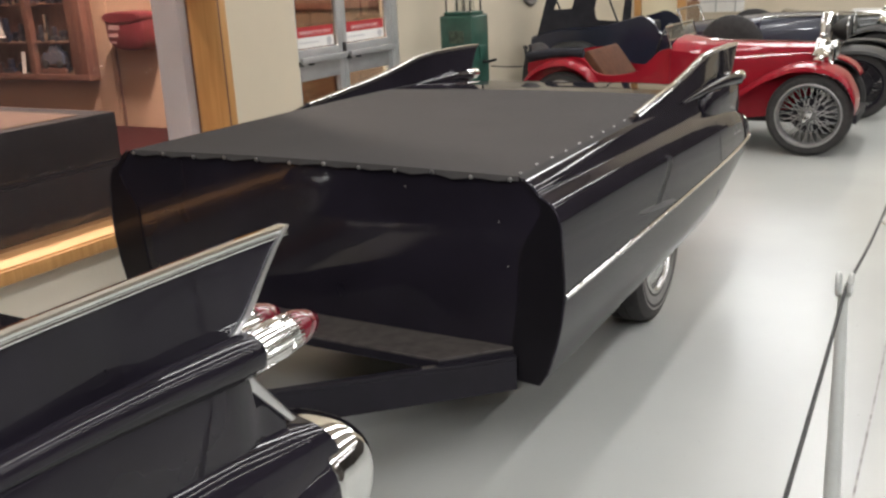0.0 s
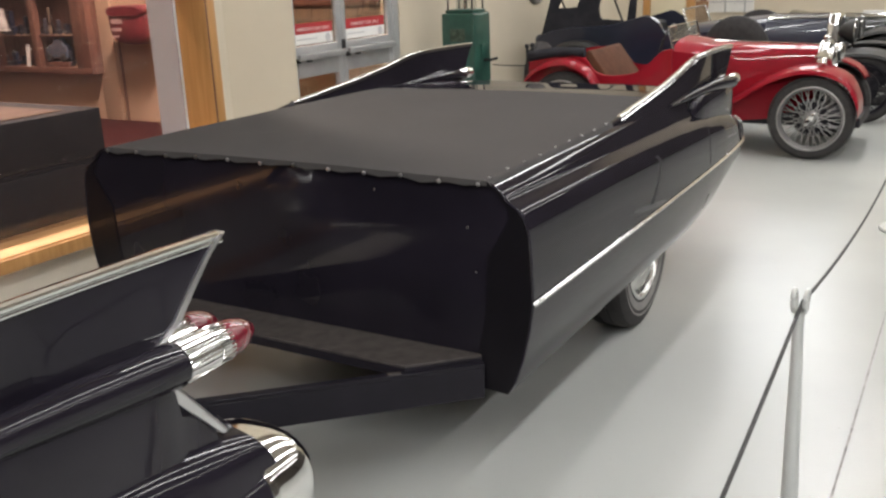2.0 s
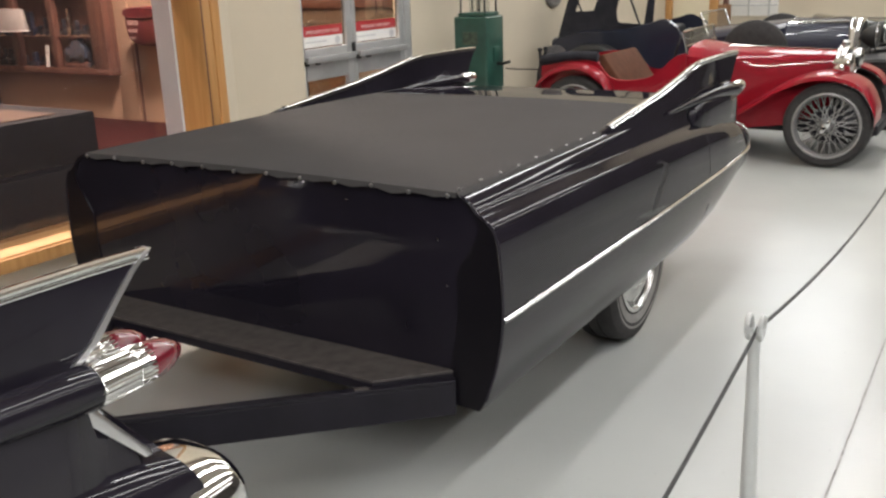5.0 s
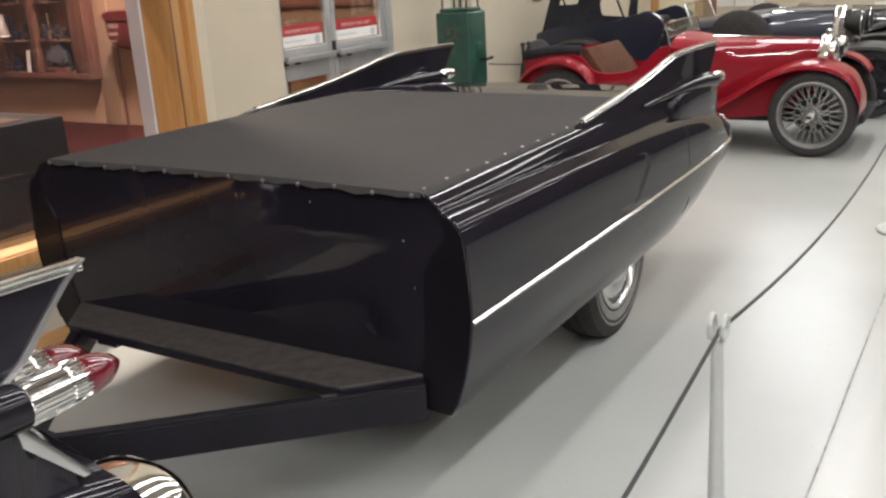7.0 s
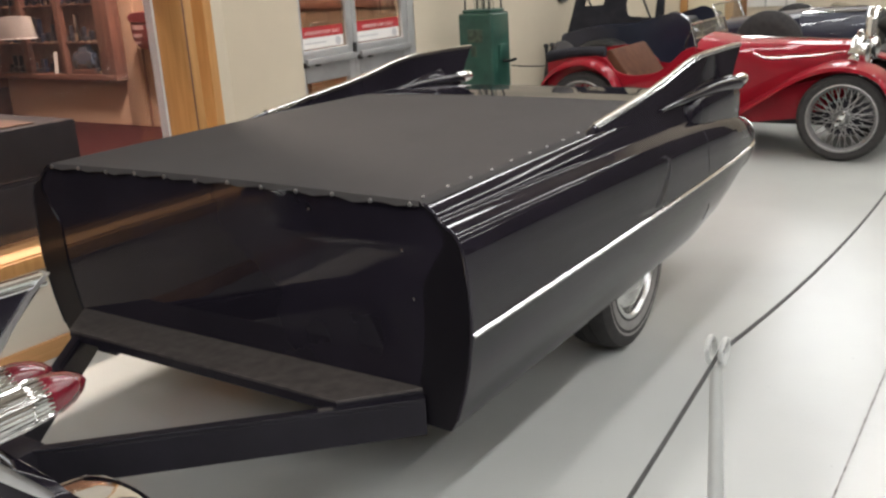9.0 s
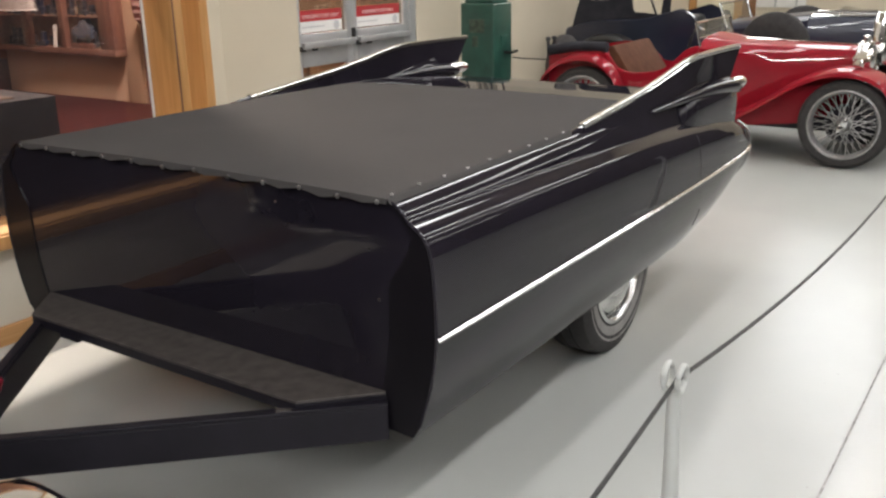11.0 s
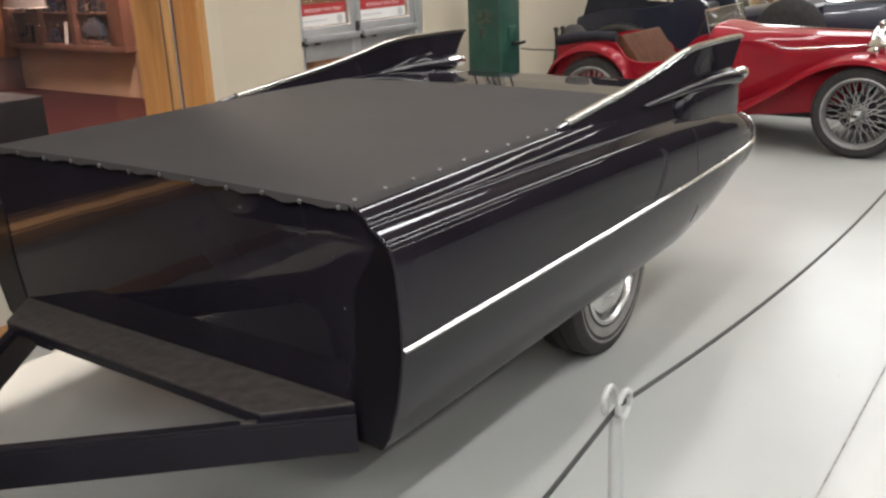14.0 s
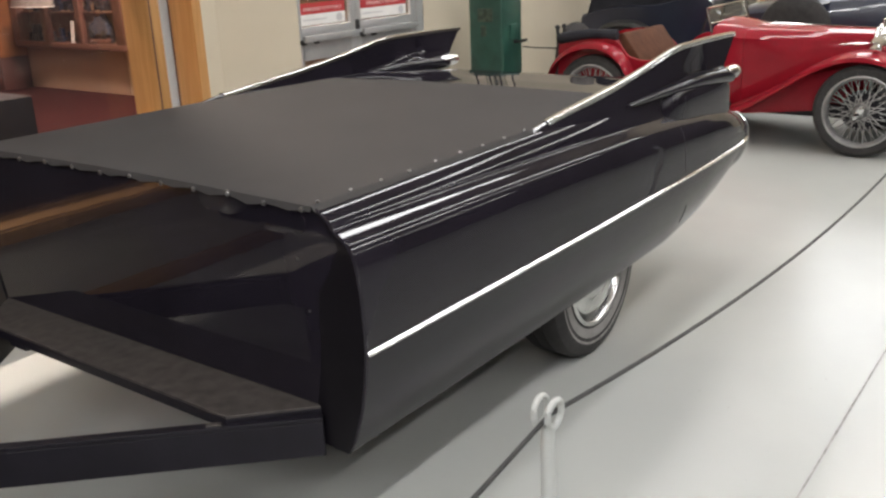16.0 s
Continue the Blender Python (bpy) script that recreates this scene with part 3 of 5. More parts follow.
def road_wheel(e, x, y, s, r=0.352):
    """A wide tyre with a narrow greyed whitewall and a domed chrome cover; s is the outer side."""
    w = part("wheel", lathe([(0.19, -0.075), (0.19, 0.06)], "x", (x, y, r), 28), SATIN, e)
    prof = [(0.192, -0.08), (0.25, -0.10), (r - 0.05, -0.105), (r - 0.012, -0.09), (r, -0.06), (r, -0.03), (r - 0.006, -0.028), (r - 0.006, -0.022), (r, -0.02), (r, 0.02), (r - 0.006, 0.022), (r - 0.006, 0.028), (r, 0.03), (r, 0.06), (r - 0.012, 0.09), (r - 0.05, 0.105), (0.25, 0.10), (0.192, 0.08)]
    part("tyre", lathe([(a, s * b) for a, b in prof], "x", (x, y, r), 48, False), RUBBER, w, "black tyre with narrow greyed whitewall")
    part("whitewall", lathe([(a, s * b) for a, b in ((0.232, 0.0985), (0.246, 0.1015), (0.262, 0.1035), (0.27, 0.1025))], "x", (x, y, r), 48, False), WWALL, w)
    part("whitewall", lathe([(a, s * b) for a, b in ((0.284, 0.1035), (0.289, 0.1055), (0.294, 0.1045))], "x", (x, y, r), 48, False), WWALL, w)
    part("rim", lathe([(a, s * b) for a, b in ((0.225, 0.085), (0.222, 0.100), (0.206, 0.103), (0.196, 0.09), (0.188, 0.07))], "x", (x, y, r), 40, False), DULL, w, "chrome trim ring")
    part("hubcap", lathe([(a, s * b) for a, b in ((0.19, 0.062), (0.178, 0.082), (0.15, 0.092), (0.13, 0.088), (0.118, 0.086), (0.106, 0.098), (0.085, 0.112), (0.05, 0.122), (0.02, 0.125), (0.003, 0.126))], "x", (x, y, r), 36), DULL, w, "domed chrome hubcap")


# ---------- trailer ----------
def trailer():
    e = thing("car_trailer", "black trailer made from a finned car tail under canvas cover", "trailer", (CX, 3.9, 0))
    build_tail(e, 0.0, 2.39, False)
    # front: outer flange and the recessed panel
    outer = [(CX + d, 2.386, z) for d, z in shell_half(2.39)[2:-1]] + [(CX - d, 2.386, z) for d, z in shell_half(2.39)[-2:1:-1]]
    inner = []
    for x, y, z in outer:
        d, q = x - CX, z - 0.66
        k = 0.15 * min(1, abs(d) / 0.5) * max(0.1, min(1, (0.97 - z) / 0.2))
        inner.append((CX + math.copysign(max(0, abs(d) - k), d), y, z - 0.004 if z > 0.9 else max(z, 0.36)))
    back = [(x, 2.394, z) for x, y, z in inner]
    part("front_flange", loft([outer, inner, back], True, False), RIMBLK, e, "plain black front rim", smooth=30)
    bm = bmesh.new()
    bm.faces.new([bm.verts.new(p) for p in back])
    part("front_panel", bm, PANEL, e, "glossy flat black front panel", smooth=0)
    for rx, rz in ((-1.165, 0.863), (-1.138, 0.726), (-1.49, 0.95)):
        part("rivet", lathe([(0.005, 0.0), (0.004, -0.003), (0.001, -0.004)], "y", (rx, 2.393, rz), 8), DULL, e)
    for s in (1, -1):
        lip = [(CX + s * d, 2.387, z) for d, z in shell_half(2.39)[4:-3]]
        part("front_lip", tube(lip, 0.0045, 8), BLACK, e, "rolled edge of the front rim")
    # canvas cover with a scalloped front hem
    nx, ny = 66, 40
    bm = bmesh.new()
    grid = []
    half, mx = 0.797, CX + 0.014
    studs = 12
    for j in range(ny + 1):
        y = 2.378 + (4.17 - 2.378) * j / ny
        row = []
        for i in range(nx + 1):
            u = -1 + 2 * i / nx
            hw = half - (0.0 if y < 3.4 else 0.055 * (y - 3.4))
            z = 1.010 + 0.010 * (1 - u * u) + 0.0025 * noise.noise(Vector((u * 2.2, y * 1.7, 0))) + 0.001 * noise.noise(Vector((u * 9, y * 7, 3)))
            if y > 3.9:
                z -= 0.05 * (y - 3.9) ** 2
            row.append(bm.verts.new((mx + u * hw, y, z)))
        grid.append(row)
    for a, b in zip(grid, grid[1:]):
        for i in range(nx):
            bm.faces.new((a[i], a[i + 1], b[i + 1], b[i]))
    hem = []
    for i in range(nx + 1):
        u = -1 + 2 * i / nx
        ph = (u * 0.5 + 0.5) * (studs - 1)
        dip = 0.021 - 0.007 * abs(math.cos(math.pi * ph)) + 0.004 * noise.noise(Vector((u * 6, 5, 1)))
        hem.append(bm.verts.new((mx + u * half, 2.374 - 0.004 * math.sin(math.pi * ph) ** 2, grid[0][i].co.z - dip)))
    for i in range(nx):
        bm.faces.new((hem[i], hem[i + 1], grid[0][i + 1], grid[0][i]))
    for side in (0, nx):
        edge = [grid[j][side] for j in range(ny + 1)]
        low = [bm.verts.new((v.co.x + (0.012 if side else -0.012), v.co.y, v.co.z - 0.014)) for v in edge]
        for k in range(ny):
            bm.faces.new((edge[k], edge[k + 1], low[k + 1], low[k]))
    cover = part("tonneau_cover", bm, CLOTH, e, "taut charcoal canvas cover", smooth=50)
    # press studs
    sm = lathe([(0.0045, 0), (0.0045, 0.002), (0.0068, 0.0025), (0.0066, 0.0045), (0.0045, 0.0058), (0.001, 0.0062)], "z", (0, 0, 0), 10)
    first = part("press_stud", sm, STUD, cover, "small bright press stud")
    me = first.data
    spots = []
    for i in range(studs):
        u = -1 + 2 * i / (studs - 1)
        spots.append((mx + u * 0.773 + 0.03 * (1 - u * u), 2.371, 1.002 + 0.006 * (1 - u * u) + 0.003 * math.sin(i * 2.3), 90))
    for i in range(11):
        y = 2.412 + 0.121 * i
        spots.append((mx + 0.787 - (0.0 if y < 3.4 else 0.055 * (y - 3.4)), y, 1.0115 + 0.002 * math.sin(i * 1.7), 0))
    for k, (x, y, z, a) in enumerate(spots):
        ob = first if k == 0 else new("press_stud", me)
        ob.parent = cover
        ob.matrix_basis = pose(x, y, z, a) @ Matrix.Scale(1.0 if a else 0.8, 4)
        ob.matrix_parent_inverse = Matrix()
    # drawbar
    poly = [(-2.652, 2.39), (-1.122, 2.39), (-1.297, 2.211), (-2.508, 2.221)]
    part("step_plate", prism(poly, "z", 0.454, 0.463, 0.002), PLATE, e, "worn dark steel plate across the drawbar", smooth=0)
    part("plate_edge", prism(poly, "z", 0.424, 0.4535, 0.002), SATIN, e, "black folded edge of the plate", smooth=0)
    for s, p0, p1 in ((1, Vector((-1.108, 2.372)), Vector((-1.90, 1.625))), (-1, Vector((-2.632, 2.386)), Vector((-1.965, 1.585)))):
        n = Vector((p1.y - p0.y, p0.x - p1.x)).normalized() * s
        if n.y < 0:
            n = -n
        bar = part("drawbar", prism([p0, p1, p1 + n * 0.036, p0 + n * 0.036], "z", 0.325, 0.428, 0.004), SATIN, e, "black steel drawbar", smooth=0)
        part("top_flange", prism([p0 - n * 0.002, p1 - n * 0.002, p1 + n * 0.03, p0 + n * 0.03], "z", 0.4285, 0.4405, 0.003), SATIN, bar, smooth=0)
    part("weld_tab", prism([(-1.342, 2.178), (-1.305, 2.205), (-1.295, 2.193), (-1.328, 2.167)], "z", 0.441, 0.446, 0.002), PLATE, e, "bare weld tab", smooth=0)
    part("plate_tab", box((-2.365, 2.222, 0.408), (-2.268, 2.29, 0.4405), 0.003), SATIN, e, smooth=0)
    part("coupling", box((CX - 0.105, 1.38, 0.33), (CX + 0.035, 1.70, 0.445), 0.02), SATIN, e, "black steel coupling head")
    part("axle", tube([(CX - 0.7, 3.94, 0.35), (CX + 0.7, 3.94, 0.35)], 0.03, 10), SATIN, e)
    road_wheel(e, CX + 0.695, 3.94, 1)
    road_wheel(e, CX - 0.695, 3.94, -1)
    return e


trailer()


def towing_car():
    e = thing("towing_car", "polished black finned car with chrome trim, hitched to the trailer", "car", (CX, -1.0, 0))
    front = [(-0.40, 0.78, 0.55), (-0.33, 0.90, 0.30), (-0.15, 0.96, 0.16), (0.3, 0.99, 0.08), (1.2, 1.0, 0.03), (1.9, 1.0, 0.0)]
    build_tail(e, -4.0, 2.30, True, front)
    part("rear_bumper", box((CX - 0.66, 1.17, 0.42), (CX + 0.66, 1.27, 0.60), 0.03, 3), CHROME, e, "chrome rear bumper bar")
    for yy in (-0.14, -3.44):
        for s in (1, -1):
            road_wheel(e, CX + s * 0.745, yy, s)
    return e


towing_car()


# ---------- vintage two-seaters ----------
def wire_wheel(e, x, y, s, r=0.335, metal=STEEL, tyre_label="narrow black tyre"):
    c = (x, y, r)
    w = part("wheel", lathe([(a, s * b) for a, b in ((0.03, -0.06), (0.055, -0.04), (0.058, 0.02), (0.04, 0.05), (0.036, 0.075), (0.02, 0.085), (0.004, 0.086))], "y", c, 20), metal, e, "wire wheel with grey hub")
    part("tyre", lathe([(a, s * b) for a, b in ((0.245, -0.045), (0.27, -0.058), (r - 0.03, -0.060), (r - 0.006, -0.042), (r, -0.02), (r, 0.02), (r - 0.006, 0.042), (r - 0.03, 0.060), (0.27, 0.058), (0.245, 0.045))], "y", c, 44, False), RUBBER, w, tyre_label)
    part("rim", lathe([(a, s * b) for a, b in ((0.256, 0.050), (0.262, 0.056), (0.252, 0.060), (0.240, 0.046), (0.230, 0.02), (0.232, -0.02), (0.244, -0.05), (0.256, -0.05), (0.238, -0.02), (0.238, 0.02), (0.256, 0.050))], "y", c, 40, False), metal, w, "grey painted rim")
    sp = bmesh.new()
    n = 48
    for i in range(n):
        a = 2 * math.pi * i / n
        tw = 0.32 * (1 if i % 2 else -1)
        rr, off = (0.052, 0.045) if i % 3 else (0.05, -0.035)
        p0 = (x + rr * math.cos(a + tw * 2), y + s * off, r + rr * math.sin(a + tw * 2))
        p1 = (x + 0.234 * math.cos(a), y + s * 0.0, r + 0.234 * math.sin(a))
        sp = join(sp, tube([p0, p1], 0.0042, 5))
    part("spokes", sp, metal, w, "crossed grey wire spokes")
    ears = []
    for k in (0, 1):
        a = 1.05 + math.pi * k
        u, v = math.cos(a), math.sin(a)
        ears.append(prism([(x + p * u - q * v, r + p * v + q * u) for p, q in ((0.0, -0.022), (0.042, -0.018), (0.060, -0.008), (0.062, 0.004), (0.044, 0.010), (0.0, 0.022))], "y", min(y + s * 0.072, y + s * 0.094), max(y + s * 0.072, y + s * 0.094), 0.003))
    part("knock_off", join(*ears), CHROME, w, "two-eared chrome hub nut")
    part("drum", lathe([(a, s * b) for a, b in ((0.15, -0.05), (0.15, -0.02), (0.12, -0.015))], "y", (c[0], c[1], c[2]), 24), SATIN, w)


def wing(e, path, s, y_in, y_out, paint, name, label):
    """A curved mudguard along (x, z) points, rolled down at its outer lip."""
    rg = []
    for x, z in path:
        sec = [(y_in, 0.0), (y_in + (y_out - y_in) * 0.45, 0.008), (y_in + (y_out - y_in) * 0.8, -0.004), (y_out - 0.01, -0.022), (y_out, -0.05), (y_out - 0.012, -0.05), (y_out - 0.025, -0.030), (y_in + (y_out - y_in) * 0.75, -0.018), (y_in, -0.014)]
        rg.append([(e.location.x + x, e.location.y + s * yy, z + zz) for yy, zz in sec])
    part(name, loft(rg), paint, e, label, smooth=50)


def roadster(name, label, at, paint, wingpaint, hood=True, screen=True):
    """An open two-seater of the thirties, front to +x; origin under the front axle."""
    e = thing(name, label, "car", at, "parked vintage cars")
    X, Y = at[0], at[1]
    # body tub and bonnet, half sections (x, [ (y, z)... ])
    def sect(x, w, top, low, crown):
        h = [(0, top + crown), (w * 0.5, top + crown * 0.75), (w * 0.86, top + crown * 0.15), (w, top - 0.05), (w, top - 0.2), (w * 0.98, low + 0.06), (w * 0.9, low)]
        return [(X + x, Y + a, z) for a, z in h] + [(X + x, Y - a, z) for a, z in h[::-1][:-1]] 
    part("bonnet", loft([sect(-0.04, 0.185, 0.845, 0.33, 0.03), sect(-0.3, 0.24, 0.852, 0.32, 0.03), sect(-0.65, 0.32, 0.86, 0.31, 0.03), sect(-0.93, 0.40, 0.868, 0.30, 0.035)]), paint, e, "long tapering bonnet", smooth=40)
    part("bonnet_hinge", tube([(X - 0.04, Y, 0.878), (X - 0.93, Y, 0.907)], 0.006, 6), CHROME, e)
    part("scuttle", loft([sect(-0.932, 0.405, 0.868, 0.28, 0.035), sect(-1.05, 0.44, 0.885, 0.28, 0.045), sect(-1.17, 0.47, 0.90, 0.28, 0.05)]), paint, e, smooth=40)
    for s in (1, -1):
        top = smooth_path([(-1.17, 0.87), (-1.27, 0.84), (-1.38, 0.74), (-1.5, 0.66), (-1.7, 0.63), (-1.86, 0.66), (-1.98, 0.78), (-2.2, 0.80), (-2.52, 0.74)], 40)
        rg = [[(X + x, Y + s * 0.475, 0.28), (X + x, Y + s * 0.50, 0.45), (X + x, Y + s * 0.49, z), (X + x, Y + s * 0.465, z + 0.004), (X + x, Y + s * 0.46, 0.30)] for x, z in top]
        part("body_side", loft(rg), paint, e, "low-cut cockpit side", smooth=50)
    part("tail", box((X - 2.54, Y - 0.47, 0.30), (X - 2.08, Y + 0.47, 0.74), 0.05, 3), paint, e)
    part("cockpit_floor", box((X - 2.1, Y - 0.455, 0.26), (X - 1.0, Y + 0.455, 0.32)), DARKGAP, e)
    part("seat_back", prism([(X - 2.00, 0.825), (X - 1.965, 0.845), (X - 1.94, 0.835), (X - 1.735, 0.56), (X - 1.735, 0.45), (X - 1.88, 0.45)], "y", Y - 0.41, Y + 0.41, 0.012), TAN, e, "tan leather bench squab")
    for s in (0.21, -0.21):
        part("seat_cushion", box((X - 1.86, Y + s - 0.2, 0.32), (X - 1.45, Y + s + 0.2, 0.48), 0.03), DARKGAP, e, "dark seat cushion")
    part("chassis", box((X - 2.7, Y - 0.36, 0.24), (X + 0.35, Y + 0.36, 0.32), 0.01), SATIN, e)
    # wings and running boards
    fw = smooth_path([(0.35, 0.38), (0.335, 0.50), (0.24, 0.66), (0.06, 0.735), (-0.14, 0.735), (-0.36, 0.65), (-0.56, 0.52), (-0.80, 0.37), (-1.02, 0.255), (-1.2, 0.225)], 50)
    rw = smooth_path([(-1.70, 0.225), (-1.76, 0.36), (-1.80, 0.52), (-1.90, 0.68), (-2.05, 0.765), (-2.2, 0.775), (-2.38, 0.72), (-2.52, 0.60), (-2.58, 0.46)], 45)
    for s in (1, -1):
        wing(e, fw[9:] if s > 0 and hood else fw, s, 0.24, 0.615, wingpaint, "front_wing", "sweeping front wing")
        wing(e, rw, s, 0.46, 0.625, wingpaint, "rear_wing", "rounded rear wing")
        part("running_board", box((X - 1.74, Y + s * 0.55 - 0.08, 0.205), (X - 1.15, Y + s * 0.55 + 0.08, 0.232), 0.006), SATIN, e)
        part("board_edge", box((X - 1.74, Y + s * 0.636 - 0.004, 0.203), (X - 0.9, Y + s * 0.636 + 0.004, 0.234), 0.002), DULL, e)
        part("apron", prism([(X - 0.35, 0.30), (X - 0.2, 0.62), (X - 0.45, 0.56), (X - 1.15, 0.23), (X - 1.15, 0.21)], "y", Y + s * 0.40, Y + s * 0.43), wingpaint, e)
        for hx in (0.0, -2.15):
            wire_wheel(e, X + hx, Y + s * 0.535, s)
        # head lamps and side lamps
        part("headlamp", lathe([(0.008, -0.13), (0.045, -0.10), (0.074, -0.05), (0.085, 0.0), (0.088, 0.018), (0.08, 0.026), (0.045, 0.036), (0.004, 0.04)], "x", (X + 0.08, Y + s * 0.25, 0.785), 26), DULL, e, "round chrome headlamp")
        part("lamp_bracket", tube([(X + 0.06, Y + s * 0.25, 0.71), (X + 0.05, Y + s * 0.2, 0.60)], 0.014, 8), CHROME, e)
        part("side_lamp", lathe([(0.006, -0.06), (0.03, -0.03), (0.036, 0.0), (0.03, 0.012), (0.003, 0.018)], "x", (X + 0.06, Y + s * 0.47, 0.775), 16), CHROME, e)
        part("front_iron", tube([(X + 0.34, Y + s * 0.27, 0.30), (X + 0.2, Y + s * 0.27, 0.30)], 0.02, 8), SATIN, e)
    # radiator
    rad = [(-0.19, 0.36), (-0.215, 0.62), (-0.20, 0.82), (-0.12, 0.895), (0, 0.915), (0.12, 0.895), (0.20, 0.82), (0.215, 0.62), (0.19, 0.36)]
    part("radiator_shell", prism([(Y + a, z) for a, z in rad], "x", X - 0.039, X + 0.05, 0.012), DULL, e, "upright chrome radiator")
    part("radiator_core", prism([(Y + a * 0.82, 0.40 + (z - 0.36) * 0.86) for a, z in rad], "x", X + 0.045, X + 0.053), DARKGAP, e)
    part("radiator_cap", lathe([(0.03, 0.91), (0.03, 0.94), (0.018, 0.95), (0.004, 0.955)], "z", (X + 0.005, Y, 0), 14), CHROME, e)
    if screen:
        xs = X - 1.19
        for s in (1, -1):
            part("screen_pillar", tube([(xs + 0.02, Y + s * 0.45, 0.86), (xs - 0.03, Y + s * 0.45, 1.05)], 0.010, 8), CHROME, e)
        for z, dx in ((0.93, 0.0), (1.05, -0.03)):
            part("screen_rail", tube([(xs + dx, Y - 0.45, z), (xs + dx, Y + 0.45, z)], 0.008, 8), CHROME, e)
        gp = part("windscreen", prism([(xs + 0.0, 0.935), (xs + 0.004, 0.935), (xs - 0.026, 1.045), (xs - 0.03, 1.045)], "y", Y - 0.44, Y + 0.44), CLEAR, e, "flat clear glass windscreen", smooth=0)
        gp.visible_shadow = False
        part("steering_wheel", tube([(X - 1.42 + 0.05 * math.sin(a), Y + 0.22 + 0.19 * math.cos(a), 0.86 + 0.17 * math.sin(a)) for a in [2 * math.pi * k / 24 for k in range(25)]], 0.012, 8), DARKGAP, e)
    if hood:
        part("hood_bag", tube(smooth_path([(X - 1.98, Y - 0.45, 0.83), (X - 2.25, Y - 0.47, 0.83), (X - 2.52, Y - 0.44, 0.79), (X - 2.60, Y, 0.78)], 20), 0.045, 12), HOOD, e, "folded dark cloth along the tail")
    # spare wheel and rack
    part("spare_tyre", lathe([(a, b) for a, b in ((0.20, -0.05), (0.27, -0.06), (0.325, -0.03), (0.33, 0.0), (0.325, 0.03), (0.27, 0.06), (0.20, 0.05))], "x", (X - 2.62, Y, 0.56), 32), RUBBER, e, "spare wheel on the tail")
    for s in (0.30, 0.42):
        part("rack_bar", tube([(X - 2.46, Y - s, 0.62), (X - 2.56, Y - s, 0.68), (X - 2.57, Y - s, 0.87)], 0.015, 8), DARKGAP, e)
        part("rack_knob", lathe([(0.004, 0.86), (0.022, 0.868), (0.024, 0.885), (0.014, 0.898), (0.003, 0.90)], "z", (X - 2.57, Y - s, 0), 12), DARKGAP, e)
    return e


roadster("red_roadster", "red open two-seater vintage car with wire wheels and dark hood", (-1.03, 8.50, 0), RED, RED)


